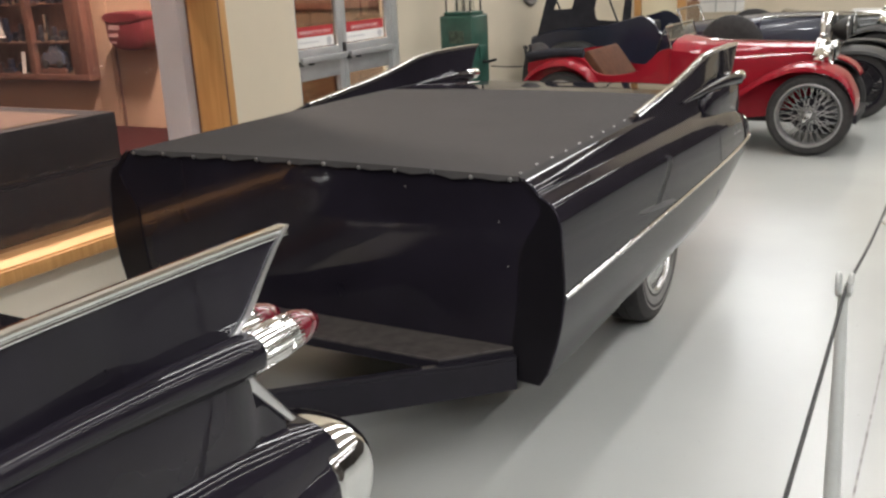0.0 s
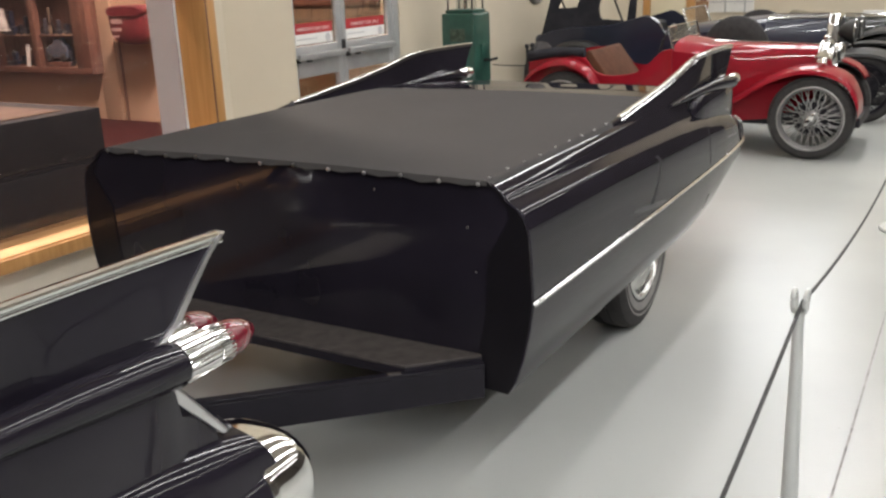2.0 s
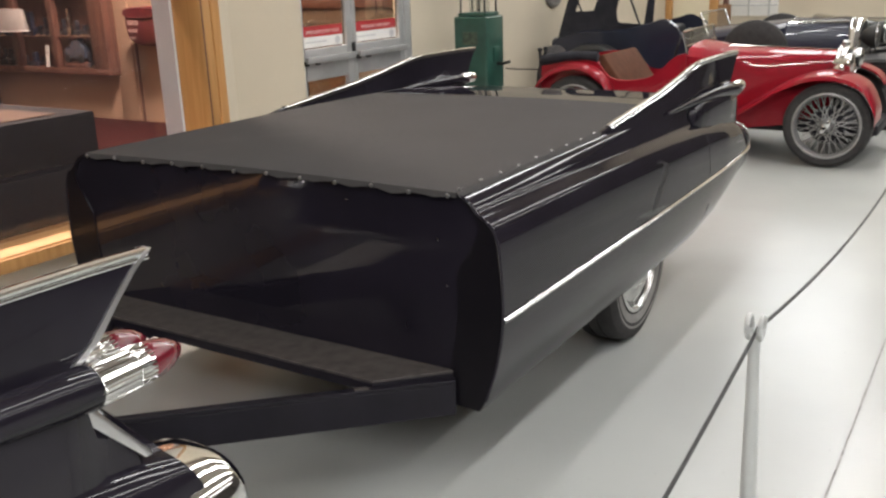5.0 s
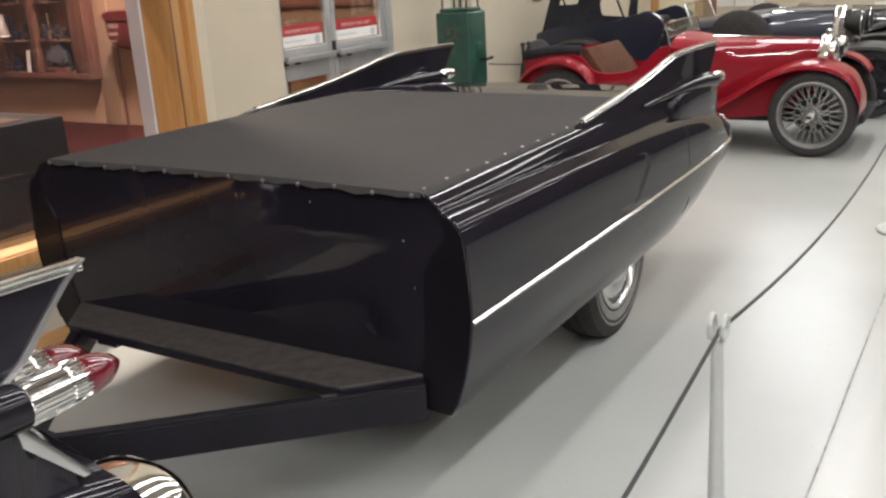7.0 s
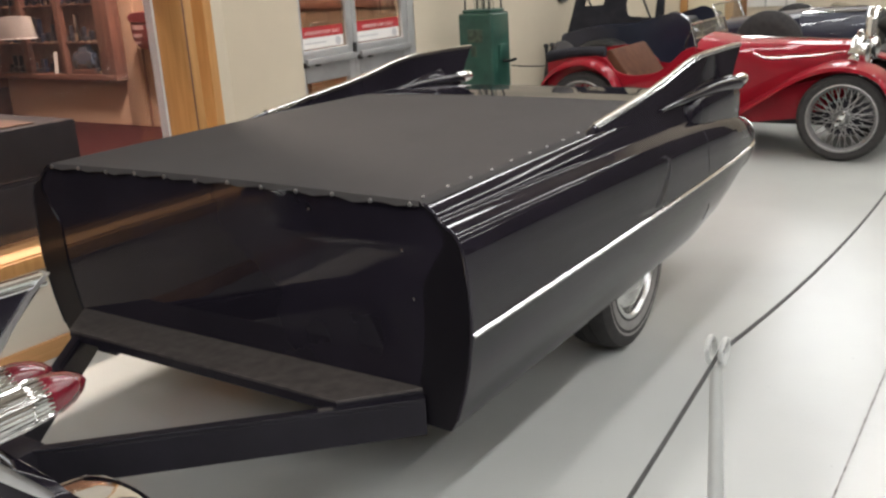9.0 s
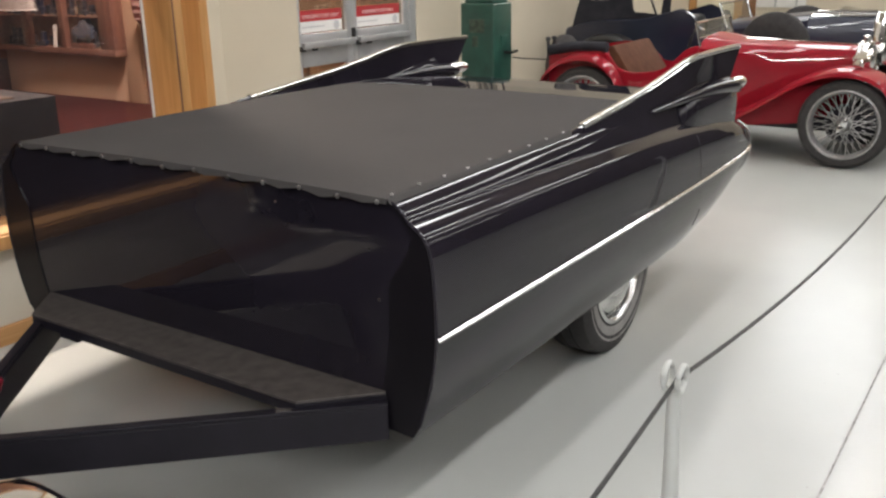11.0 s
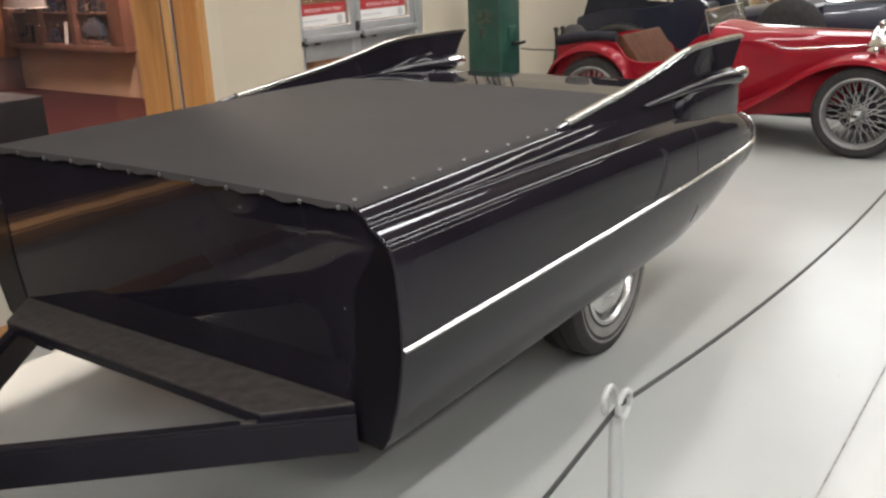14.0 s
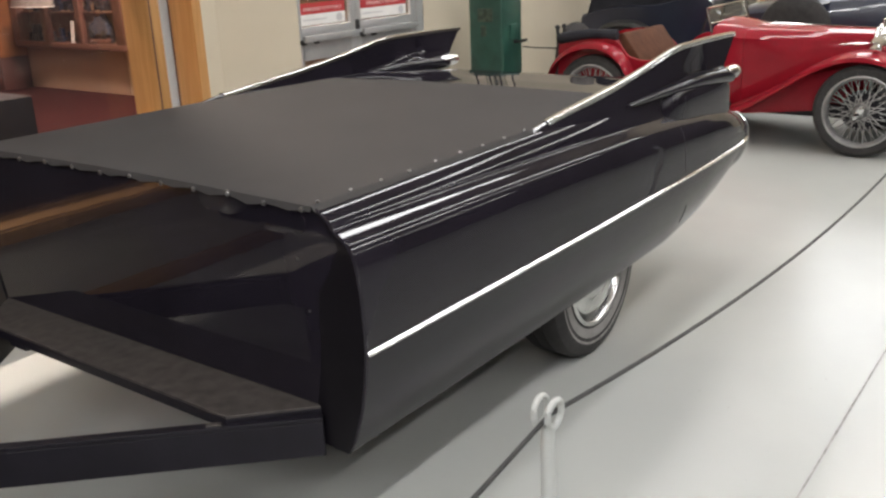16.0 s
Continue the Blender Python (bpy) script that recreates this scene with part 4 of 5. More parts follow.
def tourer(at):
    """A taller touring car with its hood up; front to +x, origin under the front axle."""
    e = thing("navy_tourer", "navy blue vintage touring car with black hood raised and bright radiator", "car", at, "parked vintage cars")
    X, Y = at[0], at[1]

    def sect(x, w, top, low, crown):
        h = [(0, top + crown), (w * 0.5, top + crown * 0.8), (w * 0.9, top + crown * 0.1), (w, top - 0.04), (w, top - 0.25), (w * 0.97, low)]
        return [(X + x, Y + a, z) for a, z in h] + [(X + x, Y - a, z) for a, z in h[::-1][:-1]]
    part("bonnet", loft([sect(-0.05, 0.25, 0.985, 0.42, 0.03), sect(-0.3, 0.32, 0.985, 0.40, 0.03), sect(-0.62, 0.40, 0.985, 0.38, 0.03)]), BLUE, e, "navy bonnet", smooth=40)
    for s in (1, -1):
        part("bonnet_strip", tube([(X - 0.05, Y + s * 0.235, 0.992), (X - 0.60, Y + s * 0.36, 0.992)], 0.010, 6), CHROME, e, "bright strip along the bonnet")
    part("bonnet_hinge", tube([(X - 0.05, Y, 1.018), (X - 0.62, Y, 1.018)], 0.008, 6), CHROME, e)
    part("scuttle", loft([sect(-0.622, 0.41, 0.985, 0.36, 0.03), sect(-1.0, 0.47, 0.93, 0.36, 0.05), sect(-1.42, 0.50, 0.88, 0.36, 0.05)]), BLUE, e, smooth=40)
    for s in (1, -1):
        top = smooth_path([(-1.42, 0.90), (-1.55, 0.84), (-1.64, 0.86), (-1.72, 0.97), (-1.85, 1.035), (-2.0, 1.0), (-2.3, 0.93), (-2.8, 0.90), (-3.12, 0.80), (-3.2, 0.55)], 45)
        part("body_side", loft([[(X + x, Y + s * 0.50, 0.34), (X + x, Y + s * 0.53, 0.55), (X + x, Y + s * 0.52, z), (X + x, Y + s * 0.47, z + 0.01), (X + x, Y + s * 0.46, 0.36)] for x, z in top]), BLUE, e, "dark body side with rounded cockpit edge", smooth=50)
        part("side_spare", lathe([(0.02, s * 0.07), (0.2, s * 0.075), (0.27, s * 0.065), (0.325, s * 0.03), (0.335, 0.0), (0.325, -s * 0.03), (0.27, -s * 0.06), (0.02, -s * 0.06)], "y", (X - 0.87, Y + s * 0.58, 0.705), 36), RUBBER, e, "side-mounted spare wheel in black cover")
        fw = smooth_path([(0.74, 0.40), (0.70, 0.54), (0.56, 0.66), (0.36, 0.70), (0.14, 0.68), (-0.15, 0.58), (-0.55, 0.42), (-1.0, 0.30)], 40)
        wing(e, fw, s, 0.28, 0.70, DARKGAP, "front_wing", "black front wing")
        rw = smooth_path([(-2.1, 0.30), (-2.2, 0.55), (-2.4, 0.74), (-2.62, 0.78), (-2.85, 0.72), (-3.05, 0.5)], 36)
        wing(e, rw, s, 0.50, 0.70, DARKGAP, "rear_wing", "black rear wing")
        for hx in (0.36, -2.62):
            wire_wheel(e, X + hx, Y + s * 0.60, s, 0.335, SATIN)
        part("headlamp", lathe([(0.008, -0.14), (0.06, -0.11), (0.10, -0.05), (0.115, 0.0), (0.118, 0.02), (0.10, 0.03), (0.05, 0.042), (0.004, 0.046)], "x", (X + 0.20, Y + s * 0.30, 0.86), 26), DARKGAP, e, "round black headlamp")
        part("lamp_rim", tube([(X + 0.222, Y + s * 0.30 + 0.113 * math.cos(a), 0.86 + 0.113 * math.sin(a)) for a in [2 * math.pi * k / 28 for k in range(29)]], 0.007, 6), CHROME, e, "bright lamp rim")
        part("lamp_bracket", tube([(X + 0.17, Y + s * 0.30, 0.75), (X + 0.10, Y + s * 0.25, 0.58)], 0.014, 8), CHROME, e)
        part("running_board", box((X - 2.1, Y + s * 0.6 - 0.09, 0.27), (X - 0.95, Y + s * 0.6 + 0.09, 0.30), 0.006), SATIN, e)
        part("screen_pillar", tube([(X - 1.38, Y + s * 0.46, 0.86), (X - 1.47, Y + s * 0.46, 1.10)], 0.012, 8), DULL, e)
    part("tail", box((X - 3.2, Y - 0.47, 0.36), (X - 2.5, Y + 0.47, 0.84), 0.06, 3), BLUE, e)
    part("cockpit_floor", box((X - 2.6, Y - 0.46, 0.34), (X - 1.3, Y + 0.46, 0.40)), DARKGAP, e)
    for xx in (-1.95, -2.6):
        part("seat", box((X + xx - 0.1, Y - 0.44, 0.42), (X + xx + 0.06, Y + 0.44, 0.95), 0.05, 3), DARKGAP, e, "dark leather seat")
    part("screen_rail", tube([(X - 1.47, Y - 0.46, 1.10), (X - 1.47, Y + 0.46, 1.10)], 0.010, 8), DULL, e)
    g = part("windscreen", prism([(X - 1.385, 0.88), (X - 1.381, 0.88), (X - 1.466, 1.095), (X - 1.47, 1.095)], "y", Y - 0.45, Y + 0.45), CLEAR, e, "flat clear glass windscreen", smooth=0)
    g.visible_shadow = False
    rad = [(-0.25, 0.42), (-0.27, 0.70), (-0.25, 0.94), (-0.14, 1.02), (0, 1.04), (0.14, 1.02), (0.25, 0.94), (0.27, 0.70), (0.25, 0.42)]
    part("radiator_shell", prism([(Y + a, z) for a, z in rad], "x", X - 0.049, X + 0.06, 0.012), CHROME, e, "upright bright radiator")
    part("radiator_core", prism([(Y + a * 0.84, 0.46 + (z - 0.42) * 0.86) for a, z in rad], "x", X + 0.057, X + 0.063), DARKGAP, e)
    # raised hood: side cloths with two openings each, back and roof
    zt = 1.52
    for s in (-1,):
        yy = Y + s * 0.47

        def panel(poly):
            return prism([(X + a, b) for a, b in poly], "y", yy - 0.006, yy + 0.006)
        part("hood_side", join(
            panel([(-3.11, 0.72), (-2.885, 0.72), (-2.885, 1.13), (-2.84, 1.26), (-2.82, zt), (-2.88, zt)]),
            panel([(-2.885, 0.72), (-1.98, 0.80), (-1.98, 0.985), (-2.08, 0.985), (-2.36, 1.005), (-2.385, 1.03), (-2.40, 1.13), (-2.885, 1.13)]),
            panel([(-2.665, 1.13), (-2.40, 1.13), (-2.36, 1.305), (-2.34, zt), (-2.60, zt), (-2.62, 1.26)]),
            panel([(-2.84, 1.262), (-2.62, 1.262), (-2.60, zt), (-2.82, zt)]),
            panel([(-2.08, 0.985), (-1.98, 0.985), (-1.965, 1.302), (-1.95, zt), (-2.03, zt), (-2.04, 1.30)])), HOOD, e, "dark raised hood cloth", smooth=0)
    part("hood_iron", tube([(X - 2.14, Y - 0.44, 0.98), (X - 2.36, Y - 0.44, zt)], 0.012, 6), DARKGAP, e)
    part("hood_iron", tube([(X - 2.82, Y - 0.44, 1.12), (X - 2.90, Y - 0.44, 1.30)], 0.010, 6), DARKGAP, e)
    def back(z):
        return X - 3.12 + 0.23 * (z - 0.72) / (zt - 0.72)

    def back_panel(z0, z1, a, b):
        return prism([(back(z0) - 0.01, z0), (back(z0) + 0.01, z0), (back(z1) + 0.01, z1), (back(z1) - 0.01, z1)], "y", Y + a, Y + b)
    part("hood_back", join(back_panel(0.72, 1.10, -0.475, 0.475), back_panel(1.34, zt, -0.475, 0.475), back_panel(1.101, 1.339, -0.475, -0.44), back_panel(1.101, 1.339, 0.44, 0.475)), HOOD, e, "hood back with a wide opening", smooth=0)
    part("hood_top", prism([(X - 2.90, zt), (X - 1.95, zt), (X - 1.97, zt + 0.03), (X - 2.86, zt + 0.03)], "y", Y - 0.48, Y + 0.48, 0.01), HOOD, e)
    return e


tourer((-1.22, 10.5, 0))
roadster("dark_roadster", "dark vintage two-seater with bright lamps, parked further back", (-0.85, 12.75, 0), DARKPAINT, DARKGAP, hood=False, screen=False)


# ---------- exit doors ----------
def exit_doors():
    e = thing("door_1", "pair of aluminium-framed glazed emergency exit doors, closed", "door", (WALL_X, 6.8, 0), kind="structure")
    x0, x1 = -4.78, -4.735
    part("door_frame", join(box((x0 - 0.05, DOOR_Y0, 0), (x1 + 0.012, DOOR_Y0 + 0.05, DOOR_H), 0.003), box((x0 - 0.05, DOOR_Y1 - 0.10, 0), (x1 + 0.012, DOOR_Y1, DOOR_H), 0.003), box((x0 - 0.05, DOOR_Y0 + 0.051, DOOR_H - 0.05), (x1 + 0.012, DOOR_Y1 - 0.101, DOOR_H), 0.003)), ALU, e)
    for a, b in ((DOOR_Y0 + 0.052, 6.715), (6.722, DOOR_Y1 - 0.102)):
        leaf = part("door_leaf", join(
            box((x0, a, 0.01), (x1, a + 0.055, DOOR_H - 0.055), 0.003), box((x0, b - 0.075, 0.01), (x1, b, DOOR_H - 0.055), 0.003),
            box((x0, a + 0.056, 0.94), (x1, b - 0.076, 1.035), 0.003), box((x0, a + 0.056, 0.01), (x1, b - 0.076, 0.16), 0.003), box((x0, a + 0.056, DOOR_H - 0.13), (x1, b - 0.076, DOOR_H - 0.055), 0.003)), ALU, e, "brushed aluminium door leaf")
        part("mid_rail", box((x0 + 0.005, a + 0.056, 0.78), (x1 + 0.004, b - 0.076, 0.939), 0.003), ALUGREY, leaf, "grey rail of the leaf")
        g = part("pane", box((x0 + 0.018, a + 0.056, 1.036), (x0 + 0.024, b - 0.076, DOOR_H - 0.131)), DOORGLASS, leaf, smooth=0)
        g.visible_shadow = False
        g2 = part("lower_pane", box((x0 + 0.018, a + 0.056, 0.161), (x0 + 0.024, b - 0.076, 0.779)), CLEAR, leaf, smooth=0)
        g2.visible_shadow = False
        part("push_bar", box((x1 + 0.03, a + 0.02, 0.925), (x1 + 0.065, b - 0.03, 0.975), 0.01), ALUGREY, leaf, "grey push bar")
        for yy in (a + 0.02, a + 0.165):
            part("bar_knob", box((x1, yy, 0.905), (x1 + 0.045, yy + 0.035, 0.945), 0.006), DARKGAP, leaf)
        # notice on the glass: red heading band over a white field
        n0, n1 = a + 0.06, b - 0.115
        xx = x0 + 0.027
        part("notice", box((xx, n0, 1.045), (xx + 0.002, n1, 1.130)), POSTER_W, leaf, "white notice with red heading band", smooth=0)
        part("notice_band", box((xx, n0, 1.131), (xx + 0.002, n1, 1.215)), POSTER_R, leaf, smooth=0)
        cu = bpy.data.curves.new("notice_text", "FONT")
        cu.body, cu.size, cu.align_x, cu.align_y = "EMERGENCY EXIT ONLY", 0.040, "CENTER", "CENTER"
        cu.extrude = 0.0008
        tx = new("notice_text", cu)
        cu.materials.append(PRINT)
        tx.parent = leaf
        tx.matrix_basis = pose(xx + 0.004, (n0 + n1) / 2, 1.166, 90, 0, 90)
        tx.matrix_parent_inverse = Matrix()
        part("notice_line", box((xx + 0.0025, n0 + 0.03, 1.082), (xx + 0.0035, n0 + 0.30, 1.092)), PRINTG, leaf, smooth=0)
        part("notice_mark", lathe([(0.036, 0.0026), (0.036, 0.0036)], "x", (xx, n1 - 0.07, 1.085), 20), PRINTG, leaf)
    part("meeting_lock", box((x1 - 0.002, 6.70, 0.96), (x1 + 0.02, 6.735, 1.05), 0.004), DARKGAP, e)


exit_doors()
# things just beyond the exit doors
t = thing("store_cupboard", "brown timber cupboard beyond the exit doors", "cupboard", (-5.6, 6.9, 0))
part("carcass", box((-6.0, 6.30, 0.006), (-5.45, 7.55, 1.02), 0.01), WOODDK, t)
part("cupboard_door", box((-5.449, 6.34, 0.08), (-5.43, 6.90, 0.98), 0.006), WOODX, t)
part("cupboard_door", box((-5.449, 6.92, 0.08), (-5.43, 7.50, 0.98), 0.006), WOODX, t)


t = thing("store_panelling", "brown timber panelling on the wall beyond the exit doors", "panelling", (-5.8, 7.65, 0))
for k in range(6):
    part("panel", box((-6.62 + 0.28 * k, 7.655, 0.007), (-6.345 + 0.28 * k, 7.686, 2.1), 0.004), WOODPAN, t)
part("rail", box((-6.62, 7.635, 1.30), (-4.945, 7.654, 1.37), 0.004), WOODDK, t)


# ---------- petrol pump ----------
def petrol_pump():
    x0, x1, y0, y1 = -4.44, -4.08, 7.93, 8.27
    e = thing("petrol_pump", "old green enamel petrol pump with glass measuring cylinders on top", "petrol pump", ((x0 + x1) / 2, (y0 + y1) / 2, 0))
    part("base", box((x0 - 0.03, y0 - 0.03, 0), (x1 + 0.03, y1 + 0.03, 0.1), 0.01), PUMPG, e)
    part("cabinet", box((x0, y0, 0.1), (x1, y1, 1.19), 0.02, 3), PUMPG, e)
    part("top_cap", box((x0 + 0.03, y0 + 0.03, 1.19), (x1 - 0.03, y1 - 0.03, 1.225), 0.012), PUMPG, e)
    part("badge", box((x0 + 0.10, y0 - 0.004, 0.93), (x1 - 0.10, y0 - 0.001, 1.05), 0.001), PUMPB, e, "faded brown emblem")
    part("badge_lower", box((x0 + 0.13, y0 - 0.004, 0.80), (x1 - 0.17, y0 - 0.001, 0.90), 0.001), PUMPB, e)
    for xx in (x0 + 0.14, x1 - 0.12):
        c = part("glass_cylinder", lathe([(0.055, 1.225), (0.055, 1.72)], "z", (xx, (y0 + y1) / 2, 0), 20), CLEAR, e, "clear glass measuring cylinder")
        c.visible_shadow = False
    for xx, yy in ((x0 + 0.05, y0 + 0.06), (x1 - 0.05, y0 + 0.06), (x0 + 0.05, y1 - 0.06), (x1 - 0.05, y1 - 0.06)):
        part("upright_rod", tube([(xx, yy, 1.21), (xx, yy, 1.75)], 0.009, 8), DARKGAP, e)
    part("central_pipe", tube([((x0 + x1) / 2, (y0 + y1) / 2, 1.22), ((x0 + x1) / 2, (y0 + y1) / 2, 1.74)], 0.018, 10), DULL, e)
    part("head", box((x0 + 0.02, y0 + 0.02, 1.74), (x1 - 0.02, y1 - 0.02, 1.95), 0.03), PUMPG, e)
    part("crank_plate", box((x1 + 0.001, y0 + 0.12, 0.76), (x1 + 0.015, y0 + 0.26, 0.90), 0.004), PUMPG, e)
    part("crank_handle", tube([(x1, y0 + 0.2, 0.74), (x1 + 0.06, y0 + 0.2, 0.74), (x1 + 0.16, y0 + 0.15, 0.765)], 0.014, 8), DARKGAP, e, "dark crank handle")
    return e


petrol_pump()
t = thing("thin_cord", "thin dark cord strung from pump to car", "cord", (-3.9, 8.2, 0.7))
part("cord", tube([(-4.03, 8.2, 0.69), (-3.9, 8.2, 0.683), (-3.7, 8.25, 0.68), (-3.5, 8.3, 0.69)], 0.006, 6), ROPE, t)

t = thing("wall_disc", "round dark grey metal disc hung on the wall", "wall ornament", (WALL_X, 10.7, 1.42))
part("disc", lathe([(0.30, 0.001), (0.305, 0.02), (0.27, 0.035), (0.26, 0.028), (0.08, 0.04), (0.05, 0.06), (0.004, 0.062)], "x", (WALL_X, 10.75, 1.45), 36), mat("weathered_metal", (0.16, 0.15, 0.14), 0.6, var=0.3, scale=9), t)

# ---------- things behind the glass ----------
t = thing("display_plinth", "long black display plinth with timber top", "plinth", (-4.0, 1.0, 0))
part("plinth_body", box((-4.30, -3.0, 0.006), (-3.66, 3.17, 0.752), 0.006), BLACKBOX, t)
part("plinth_rail", box((-4.30, -3.0, 0.754), (-3.665, 3.172, 0.765), 0.002), SATIN, t, "thin grey edging strip")
part("plinth_upper", box((-4.60, -3.0, 0.767), (-3.673, 3.19, 1.005), 0.006), BLACKBOX, t)
part("plinth_top", box((-4.57, -3.0, 1.006), (-3.74, 3.02, 1.012), 0.002), WOODPL, t, "brown timber top")
part("back_rail", box((-4.60, -3.0, 1.006), (-4.572, 3.19, 1.028), 0.004), BLACKBOX, t, "dark rail along the back edge")


def wall_cabinet():
    x0, x1, z0, z1, y = -11.30, -9.22, 0.585, 2.0, ROOM_Y
    e = thing("display_cabinet", "brown timber glazed cabinet full of small dark models on the wall", "cabinet", ((x0 + x1) / 2, y, z0))
    part("back_board", box((x0, y - 0.03, z0), (x1, y - 0.003, z1)), WOODDK, e)
    part("cabinet_frame", join(box((x0 - 0.16, y - 0.20, z0 - 0.02), (x1 + 0.26, y - 0.003, z0 + 0.05), 0.006), box((x0 - 0.16, y - 0.20, z1), (x1 + 0.26, y - 0.003, z1 + 0.08), 0.006), box((x1, y - 0.20, z0 + 0.051), (x1 + 0.26, y - 0.003, z1 - 0.001), 0.006), box((x0 - 0.16, y - 0.20, z0 + 0.051), (x0, y - 0.003, z1 - 0.001), 0.006)), WOODDK, e)
    for xm in (-9.94, -10.69):
        part("mullion", box((xm - 0.05, y - 0.20, z0 + 0.051), (xm + 0.05, y - 0.12, z1 - 0.001), 0.005), WOODDK, e)
    for zz in (1.0, 1.45):
        part("cabinet_shelf", box((x0 + 0.01, y - 0.17, zz), (x1 - 0.01, y - 0.031, zz + 0.012)), WOODDK, e)
    rnd = random.Random(4)
    for zz in (z0 + 0.052, 1.013, 1.463):
        x = x0 + 0.06
        while x < x1 - 0.1:
            w, h = rnd.uniform(0.05, 0.16), rnd.uniform(0.08, 0.33)
            if zz < 1.0 and -10.2 < x + w and x < -9.5:
                x += w
                continue
            m = rnd.choice((DARKWARE, DARKWARE, DARKWARE, SATIN, SATIN, DULL, BLUE))
            t = thing("model", "small dark model on the cabinet shelf", "model", (x + w / 2, y - 0.09, zz), "cabinet models")
            bm = join(box((x, y - 0.13, zz), (x + w, y - 0.05, zz + h * 0.35), 0.01), box((x + w * 0.2, y - 0.12, zz + h * 0.35), (x + w * 0.75, y - 0.06, zz + h), 0.012))
            part("model_body", bm, m, t)
            if rnd.random() < 0.45:
                part("model_base", box((x - 0.005, y - 0.14, zz), (x + w + 0.005, y - 0.132, zz + 0.02)), DULL if rnd.random() < 0.5 else WOODDK, t)
            x += w + rnd.uniform(0.01, 0.07)


wall_cabinet()
t = thing("model_car", "blue-grey model vintage car in the glazed cabinet", "model car", (-9.63, 7.57, 0.637), "cabinet models")
part("stand", box((-9.84, 7.53, 0.637), (-9.42, 7.64, 0.70), 0.006), WOODDK, t)
part("body", loft([[(x, y, z) for y, z in ((7.54, 0.75), (7.54, zt), (7.555, zt + 0.02), (7.615, zt + 0.02), (7.63, zt), (7.63, 0.75))] for x, zt in ((-9.82, 0.84), (-9.78, 0.87), (-9.70, 0.88), (-9.66, 0.95), (-9.54, 0.97), (-9.50, 0.90), (-9.44, 0.86))]), mat("blue_grey_enamel", (0.06, 0.075, 0.11), 0.2, coat=0.8), t)
part("roof_rail", tube([(-9.67, 7.54, 0.985), (-9.53, 7.54, 1.0)], 0.008, 6), CHROME, t)
for wx in (-9.76, -9.50):
    part("wheel", lathe([(0.05, 7.525), (0.05, 7.54), (0.02, 7.545)], "y", (wx, 0, 0.75), 16), RUBBER, t)
t = thing("name_card", "small white card on the cabinet shelf", "card", (-10.17, 7.54, 0.637), "cabinet models")
part("card", prism([(7.53, 0.637), (7.535, 0.637), (7.565, 0.90), (7.56, 0.90)], "x", -10.21, -10.14), POSTER_W, t, smooth=0)

t = thing("hose_case", "red fabric-covered hose reel case with pale label on the wall", "hose reel", (-8.15, 7.5, 0.9))
part("case", loft([[(-8.16 + w * math.copysign(abs(math.cos(a)) ** 0.6, math.cos(a)) + 0.05 * (math.sin(a) if math.cos(a) < 0 else 0) * -1, y, 1.125 + h * math.copysign(abs(math.sin(a)) ** 0.6, math.sin(a))) for a in [2 * math.pi * k / 28 for k in range(28)]] for w, h, y in ((0.25, 0.165, 7.37), (0.285, 0.195, 7.39), (0.30, 0.21, 7.44), (0.30, 0.21, 7.62), (0.275, 0.195, 7.65))]), REDBOX, t)
part("case_lid", loft([[(-8.17 + w * math.copysign(abs(math.cos(a)) ** 0.5, math.cos(a)), y, 1.285 + h * math.sin(a)) for a in [2 * math.pi * k / 24 for k in range(24)]] for w, h, y in ((0.27, 0.05, 7.352), (0.30, 0.062, 7.37), (0.31, 0.066, 7.42), (0.31, 0.066, 7.60))]), REDBOX, t, "overlapping red flap")
for q, (lz, lw) in enumerate(((1.155, 0.17), (1.075, 0.14), (1.005, 0.10))):
    part("label_plate", box((-8.385, 7.362, lz), (-8.385 + lw, 7.369, lz + (0.05, 0.035, 0.02)[q])), PALE, t)
# pipe coloured dark to take in the shaded line next to it
part("pipe", tube([(-8.64, 7.655, 0.006), (-8.64, 7.655, 0.90), (-8.58, 7.62, 0.98), (-8.44, 7.58, 1.0)], 0.016, 10), WOODDK, t, "feed pipe, its dark colour taking in the shadow beside it")
part("bracket", box((-8.25, 7.60, 1.0), (-8.1, 7.688, 1.2)), SATIN, t)

t = thing("buff_pilaster", "buff plaster corner pilaster of the adjoining room", "pilaster", (-8.2, 7.6, 0), kind="structure")
part("shaft", box((-9.02, 7.655, 0.007), (-8.73, 7.689, CEIL - 0.001), 0.01), ROOMWALL, t)

t = thing("white_lamp_shade", "wide white fabric lamp hanging in the adjoining room", "lamp", (-10.53, 7.28, 1.2))
SHADEM = mat("white_lamp_fabric", (0.34, 0.31, 0.29), 0.8, var=0.12, scale=14, bump=0.2, bscale=60)
shade = part("shade", loft([[(-10.53 + r * math.cos(a), 7.28 + 0.4 * r * math.sin(a), z) for a in [2 * math.pi * k / 32 for k in range(32)]] for r, z in ((0.40, 1.09), (0.405, 1.10), (0.345, 1.335), (0.33, 1.35), (0.05, 1.362))], True, False), SHADEM, t)
part("hem", tube([(-10.53 + 0.407 * math.cos(a), 7.28 + 0.163 * math.sin(a), 1.095) for a in [2 * math.pi * k / 32 for k in range(33)]], 0.008, 6), POSTER_W, shade, "paler sewn hem")
part("cable", tube([(-10.53, 7.28, 1.36), (-10.53, 7.28, CEIL - 0.001)], 0.006, 6), DARKGAP, t)


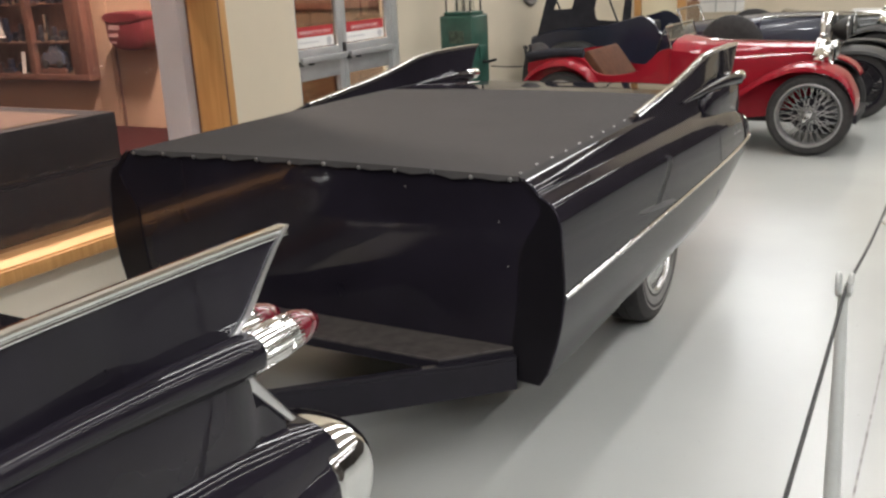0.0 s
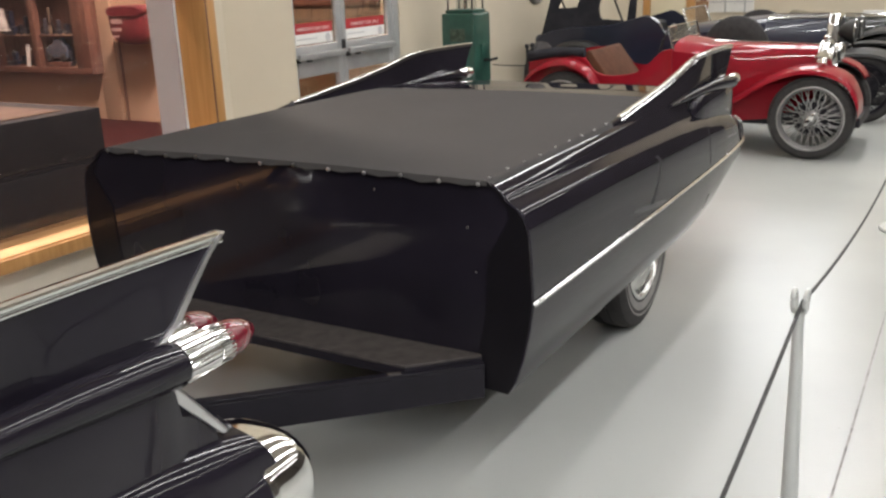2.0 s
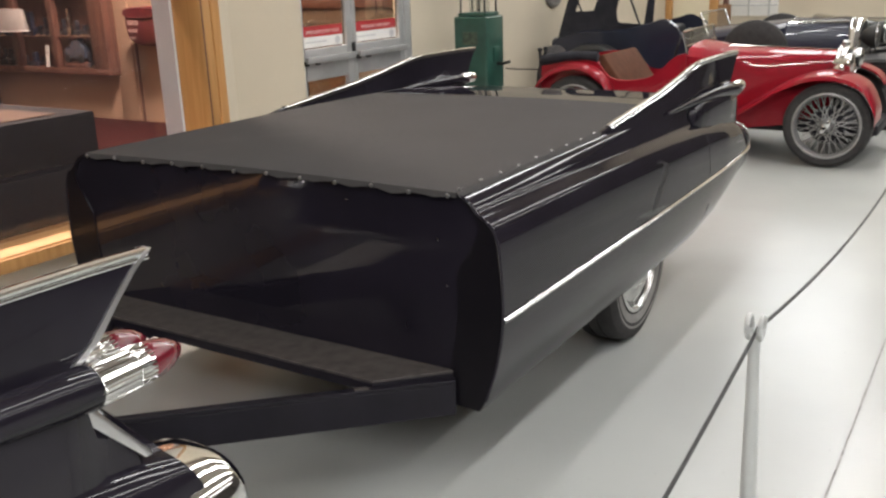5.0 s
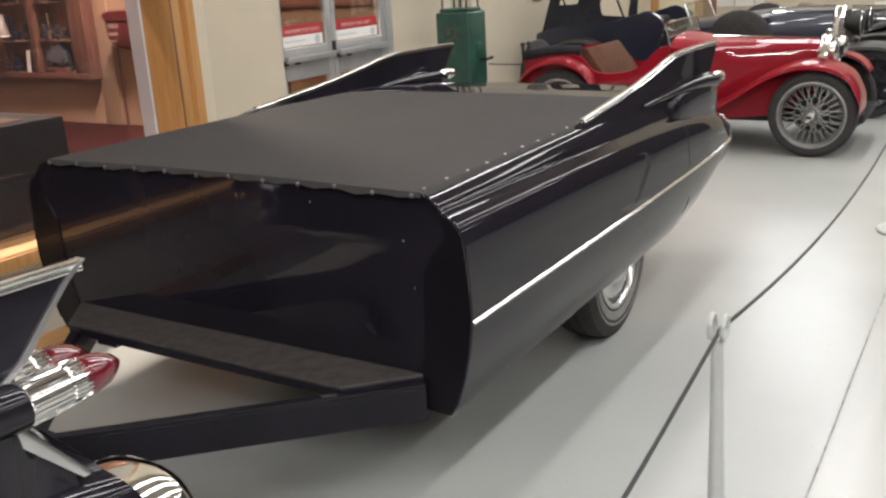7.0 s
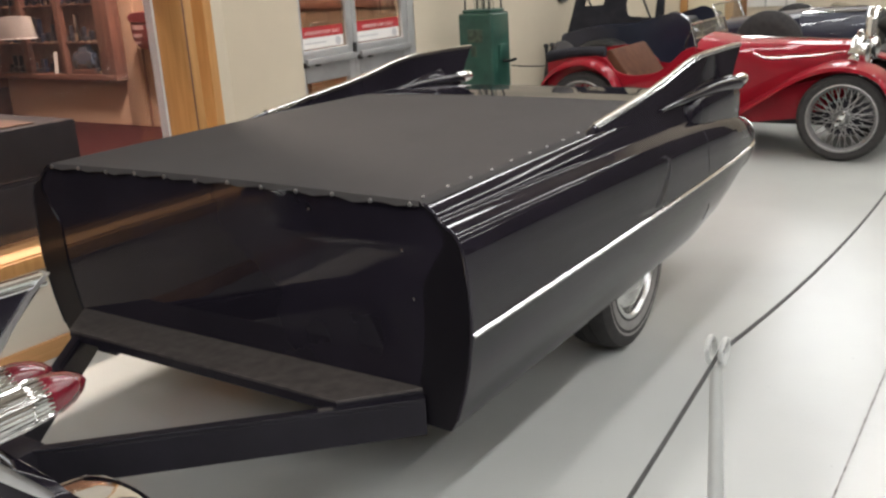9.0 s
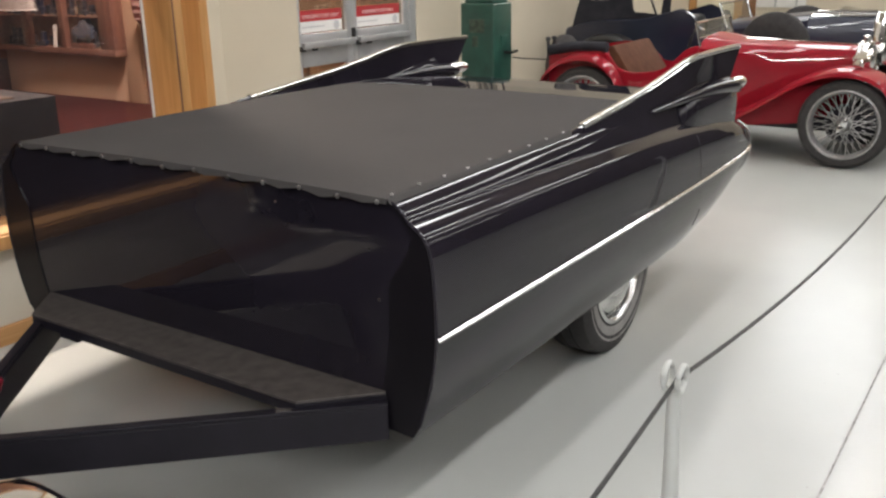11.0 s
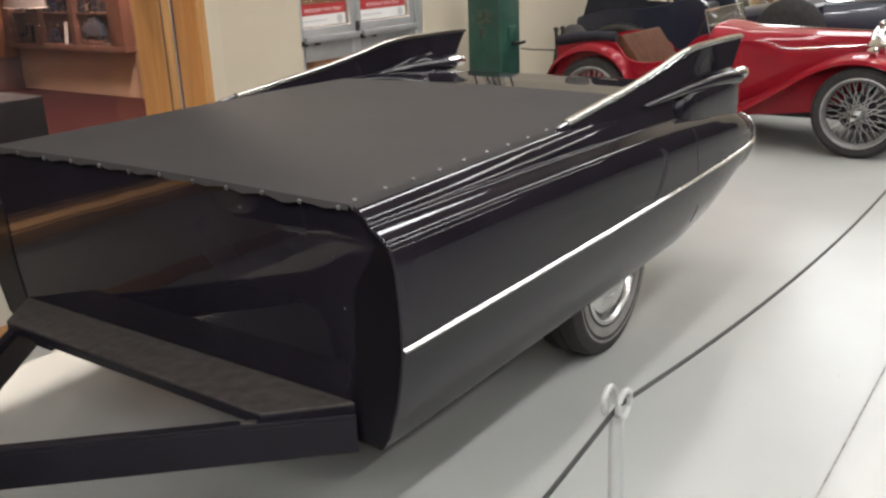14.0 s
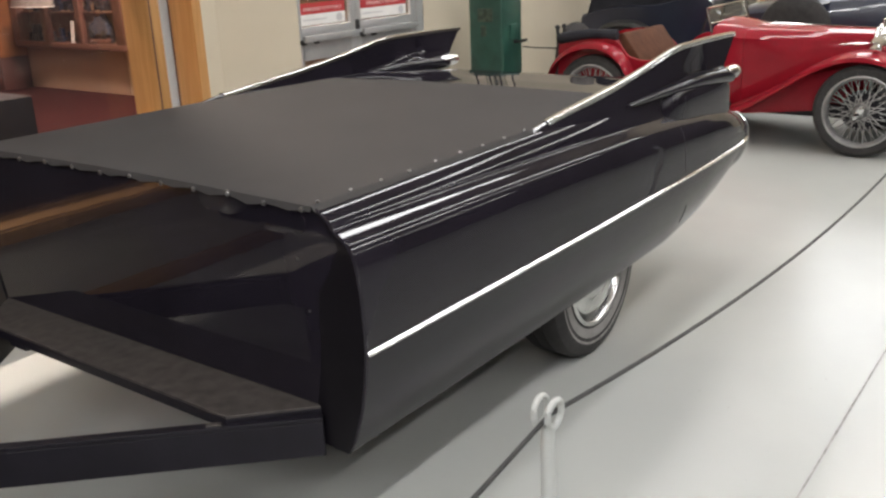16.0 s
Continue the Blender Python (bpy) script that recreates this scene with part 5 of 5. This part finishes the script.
def room_cupboard():
    t = thing("timber_cupboard", "orange-brown timber cupboard on a dark red base against the wall", "cupboard", (-12.2, 7.5, 0))
    part("base", box((-12.88, 7.28, 0.006), (-11.53, 7.685, 0.43), 0.006), REDBASE, t, "dark red base")
    part("body", box((-12.90, 7.26, 0.431), (-11.51, 7.685, 2.05), 0.006), WOODCUP, t)
    for x in (-12.87, -12.19):
        d = part("door", box((x, 7.24, 0.47), (x + 0.65, 7.259, 2.01), 0.005), WOODCUP, t)
        part("knob", lathe([(0.012, 0.0), (0.010, -0.02), (0.018, -0.03), (0.002, -0.036)], "y", (x + (0.60 if x < -12.5 else 0.05), 7.24, 1.2), 12), BRASS, d)


room_cupboard()


# ---------- rope barrier ----------
def stanchion(y, lean=1.0):
    x = -0.154
    e = thing("stanchion", "slim pale grey tapered barrier post with twin rope rings", "barrier post", (x, y, 0), "barrier posts")
    off = 0.02 * lean
    part("foot", lathe([(0.16, 0.0), (0.165, 0.008), (0.155, 0.018), (0.05, 0.03), (0.03, 0.045)], "z", (x, y, 0), 36), PALEGREY, e, "round pale grey foot")
    part("shaft", tube([(x + off, y, 0.03), (x + off * 0.5, y, 0.5), (x, y, 0.90), (x, y, 0.935)], [0.0205, 0.0175, 0.0105, 0.010], 16), PALEGREY, e)
    for k in (-0.011, 0.011):
        part("ring", tube([(x + k + 0.1 * k * math.sin(a), y + 0.0195 * math.cos(a), 0.957 + 0.021 * math.sin(a)) for a in [2 * math.pi * q / 24 for q in range(25)]], 0.005, 8), PALEGREY, e, "small wire ring")
    return e


for y in (-2.2, 1.88, 6.02, 10.2):
    stanchion(y)


def rope(y0, y1, sag):
    e = thing("barrier_rope", "slack thin dark barrier rope between posts", "rope", (-0.15, (y0 + y1) / 2, 0.8), "barrier ropes")
    pts = []
    for i in range(41):
        u = i / 40
        pts.append((-0.15, y0 + (y1 - y0) * u, 0.955 - 4 * sag * u * (1 - u)))
    part("strand", tube(pts, 0.0036, 8), ROPE, e)


rope(1.88, 6.02, 0.155)
rope(-2.2, 1.88, 0.16)
rope(6.02, 10.2, 0.155)

bm = bmesh.new()
prev = None
for i in range(81):
    y = -4 + 16 * i / 80
    w = 0.0035 + 0.002 * noise.noise(Vector((y * 3, 0, 0)))
    xx = -0.145 + 0.004 * noise.noise(Vector((y * 0.9, 2, 0)))
    row = [bm.verts.new((xx - w, y, 0.0008)), bm.verts.new((xx + w, y, 0.0008))]
    if prev:
        bm.faces.new((prev[0], prev[1], row[1], row[0]))
    prev = row
tagged(part("floor_joint", bm, JOINT, smooth=0), "thin grey joint line in the painted floor", "floor joint", kind="structure")

# ---------- far end of the hall ----------
t = thing("door_2", "cream painted door with golden timber casing in the partition", "door", (-4.3, 15.0, 0), kind="structure")
part("door_leaf", box((-4.60, 14.975, 0.01), (-4.02, 14.998, 2.03), 0.003), mat("pale_cream_paint", (0.72, 0.65, 0.48), 0.5, var=0.04, scale=2), t)
part("casing", box((-4.715, 14.95, 0), (-4.605, 14.998, 2.12), 0.004), WOODV, t)
part("casing", box((-4.015, 14.95, 0), (-3.87, 14.998, 2.12), 0.004), WOODV, t)
part("casing_head", box((-4.715, 14.95, 2.121), (-3.87, 14.998, 2.22), 0.004), WOODV, t)

t = thing("white_board", "white framed board with grey rails on the wall", "board", (-3.3, 14.98, 1.2))
part("board_panel", box((-3.74, 14.975, 0.80), (-2.98, 14.997, 1.9), 0.004), POSTER_W, t)
for z in (0.95, 1.12, 1.3):
    part("board_rail", box((-3.73, 14.962, z), (-2.99, 14.974, z + 0.018), 0.002), PRINTG, t)
for x in (-3.42, -3.12):
    part("board_post", box((x, 14.95, 0.80), (x + 0.025, 14.961, 1.9), 0.002), PALEGREY, t)

t = thing("timber_easel", "small brown timber easel standing by the wall", "easel", (-3.5, 14.0, 0))
for a, bb in (((-3.66, 14.0, 0.0), (-3.50, 14.0, 1.25)), ((-3.36, 14.0, 0.0), (-3.50, 14.0, 1.25)), ((-3.50, 14.25, 0.0), (-3.50, 14.02, 1.25))):
    part("easel_leg", tube([a, bb], 0.022, 6), WOODDK, t)
part("easel_bar", tube([(-3.64, 13.98, 0.72), (-3.38, 13.98, 0.72)], 0.018, 6), WOODDK, t)
part("easel_board", box((-3.60, 13.95, 0.74), (-3.41, 13.965, 1.02), 0.004), WOODX, t)

t = thing("white_sign", "plain white board behind the parked cars", "sign", (-1.2, 14.2, 0))
part("sign_panel", box((-1.36, 14.2, 0.60), (-0.98, 14.22, 0.85), 0.004), POSTER_W, t)
for x in (-1.3, -1.04):
    part("sign_leg", tube([(x, 14.21, 0), (x, 14.21, 0.6)], 0.012, 8), PALEGREY, t)
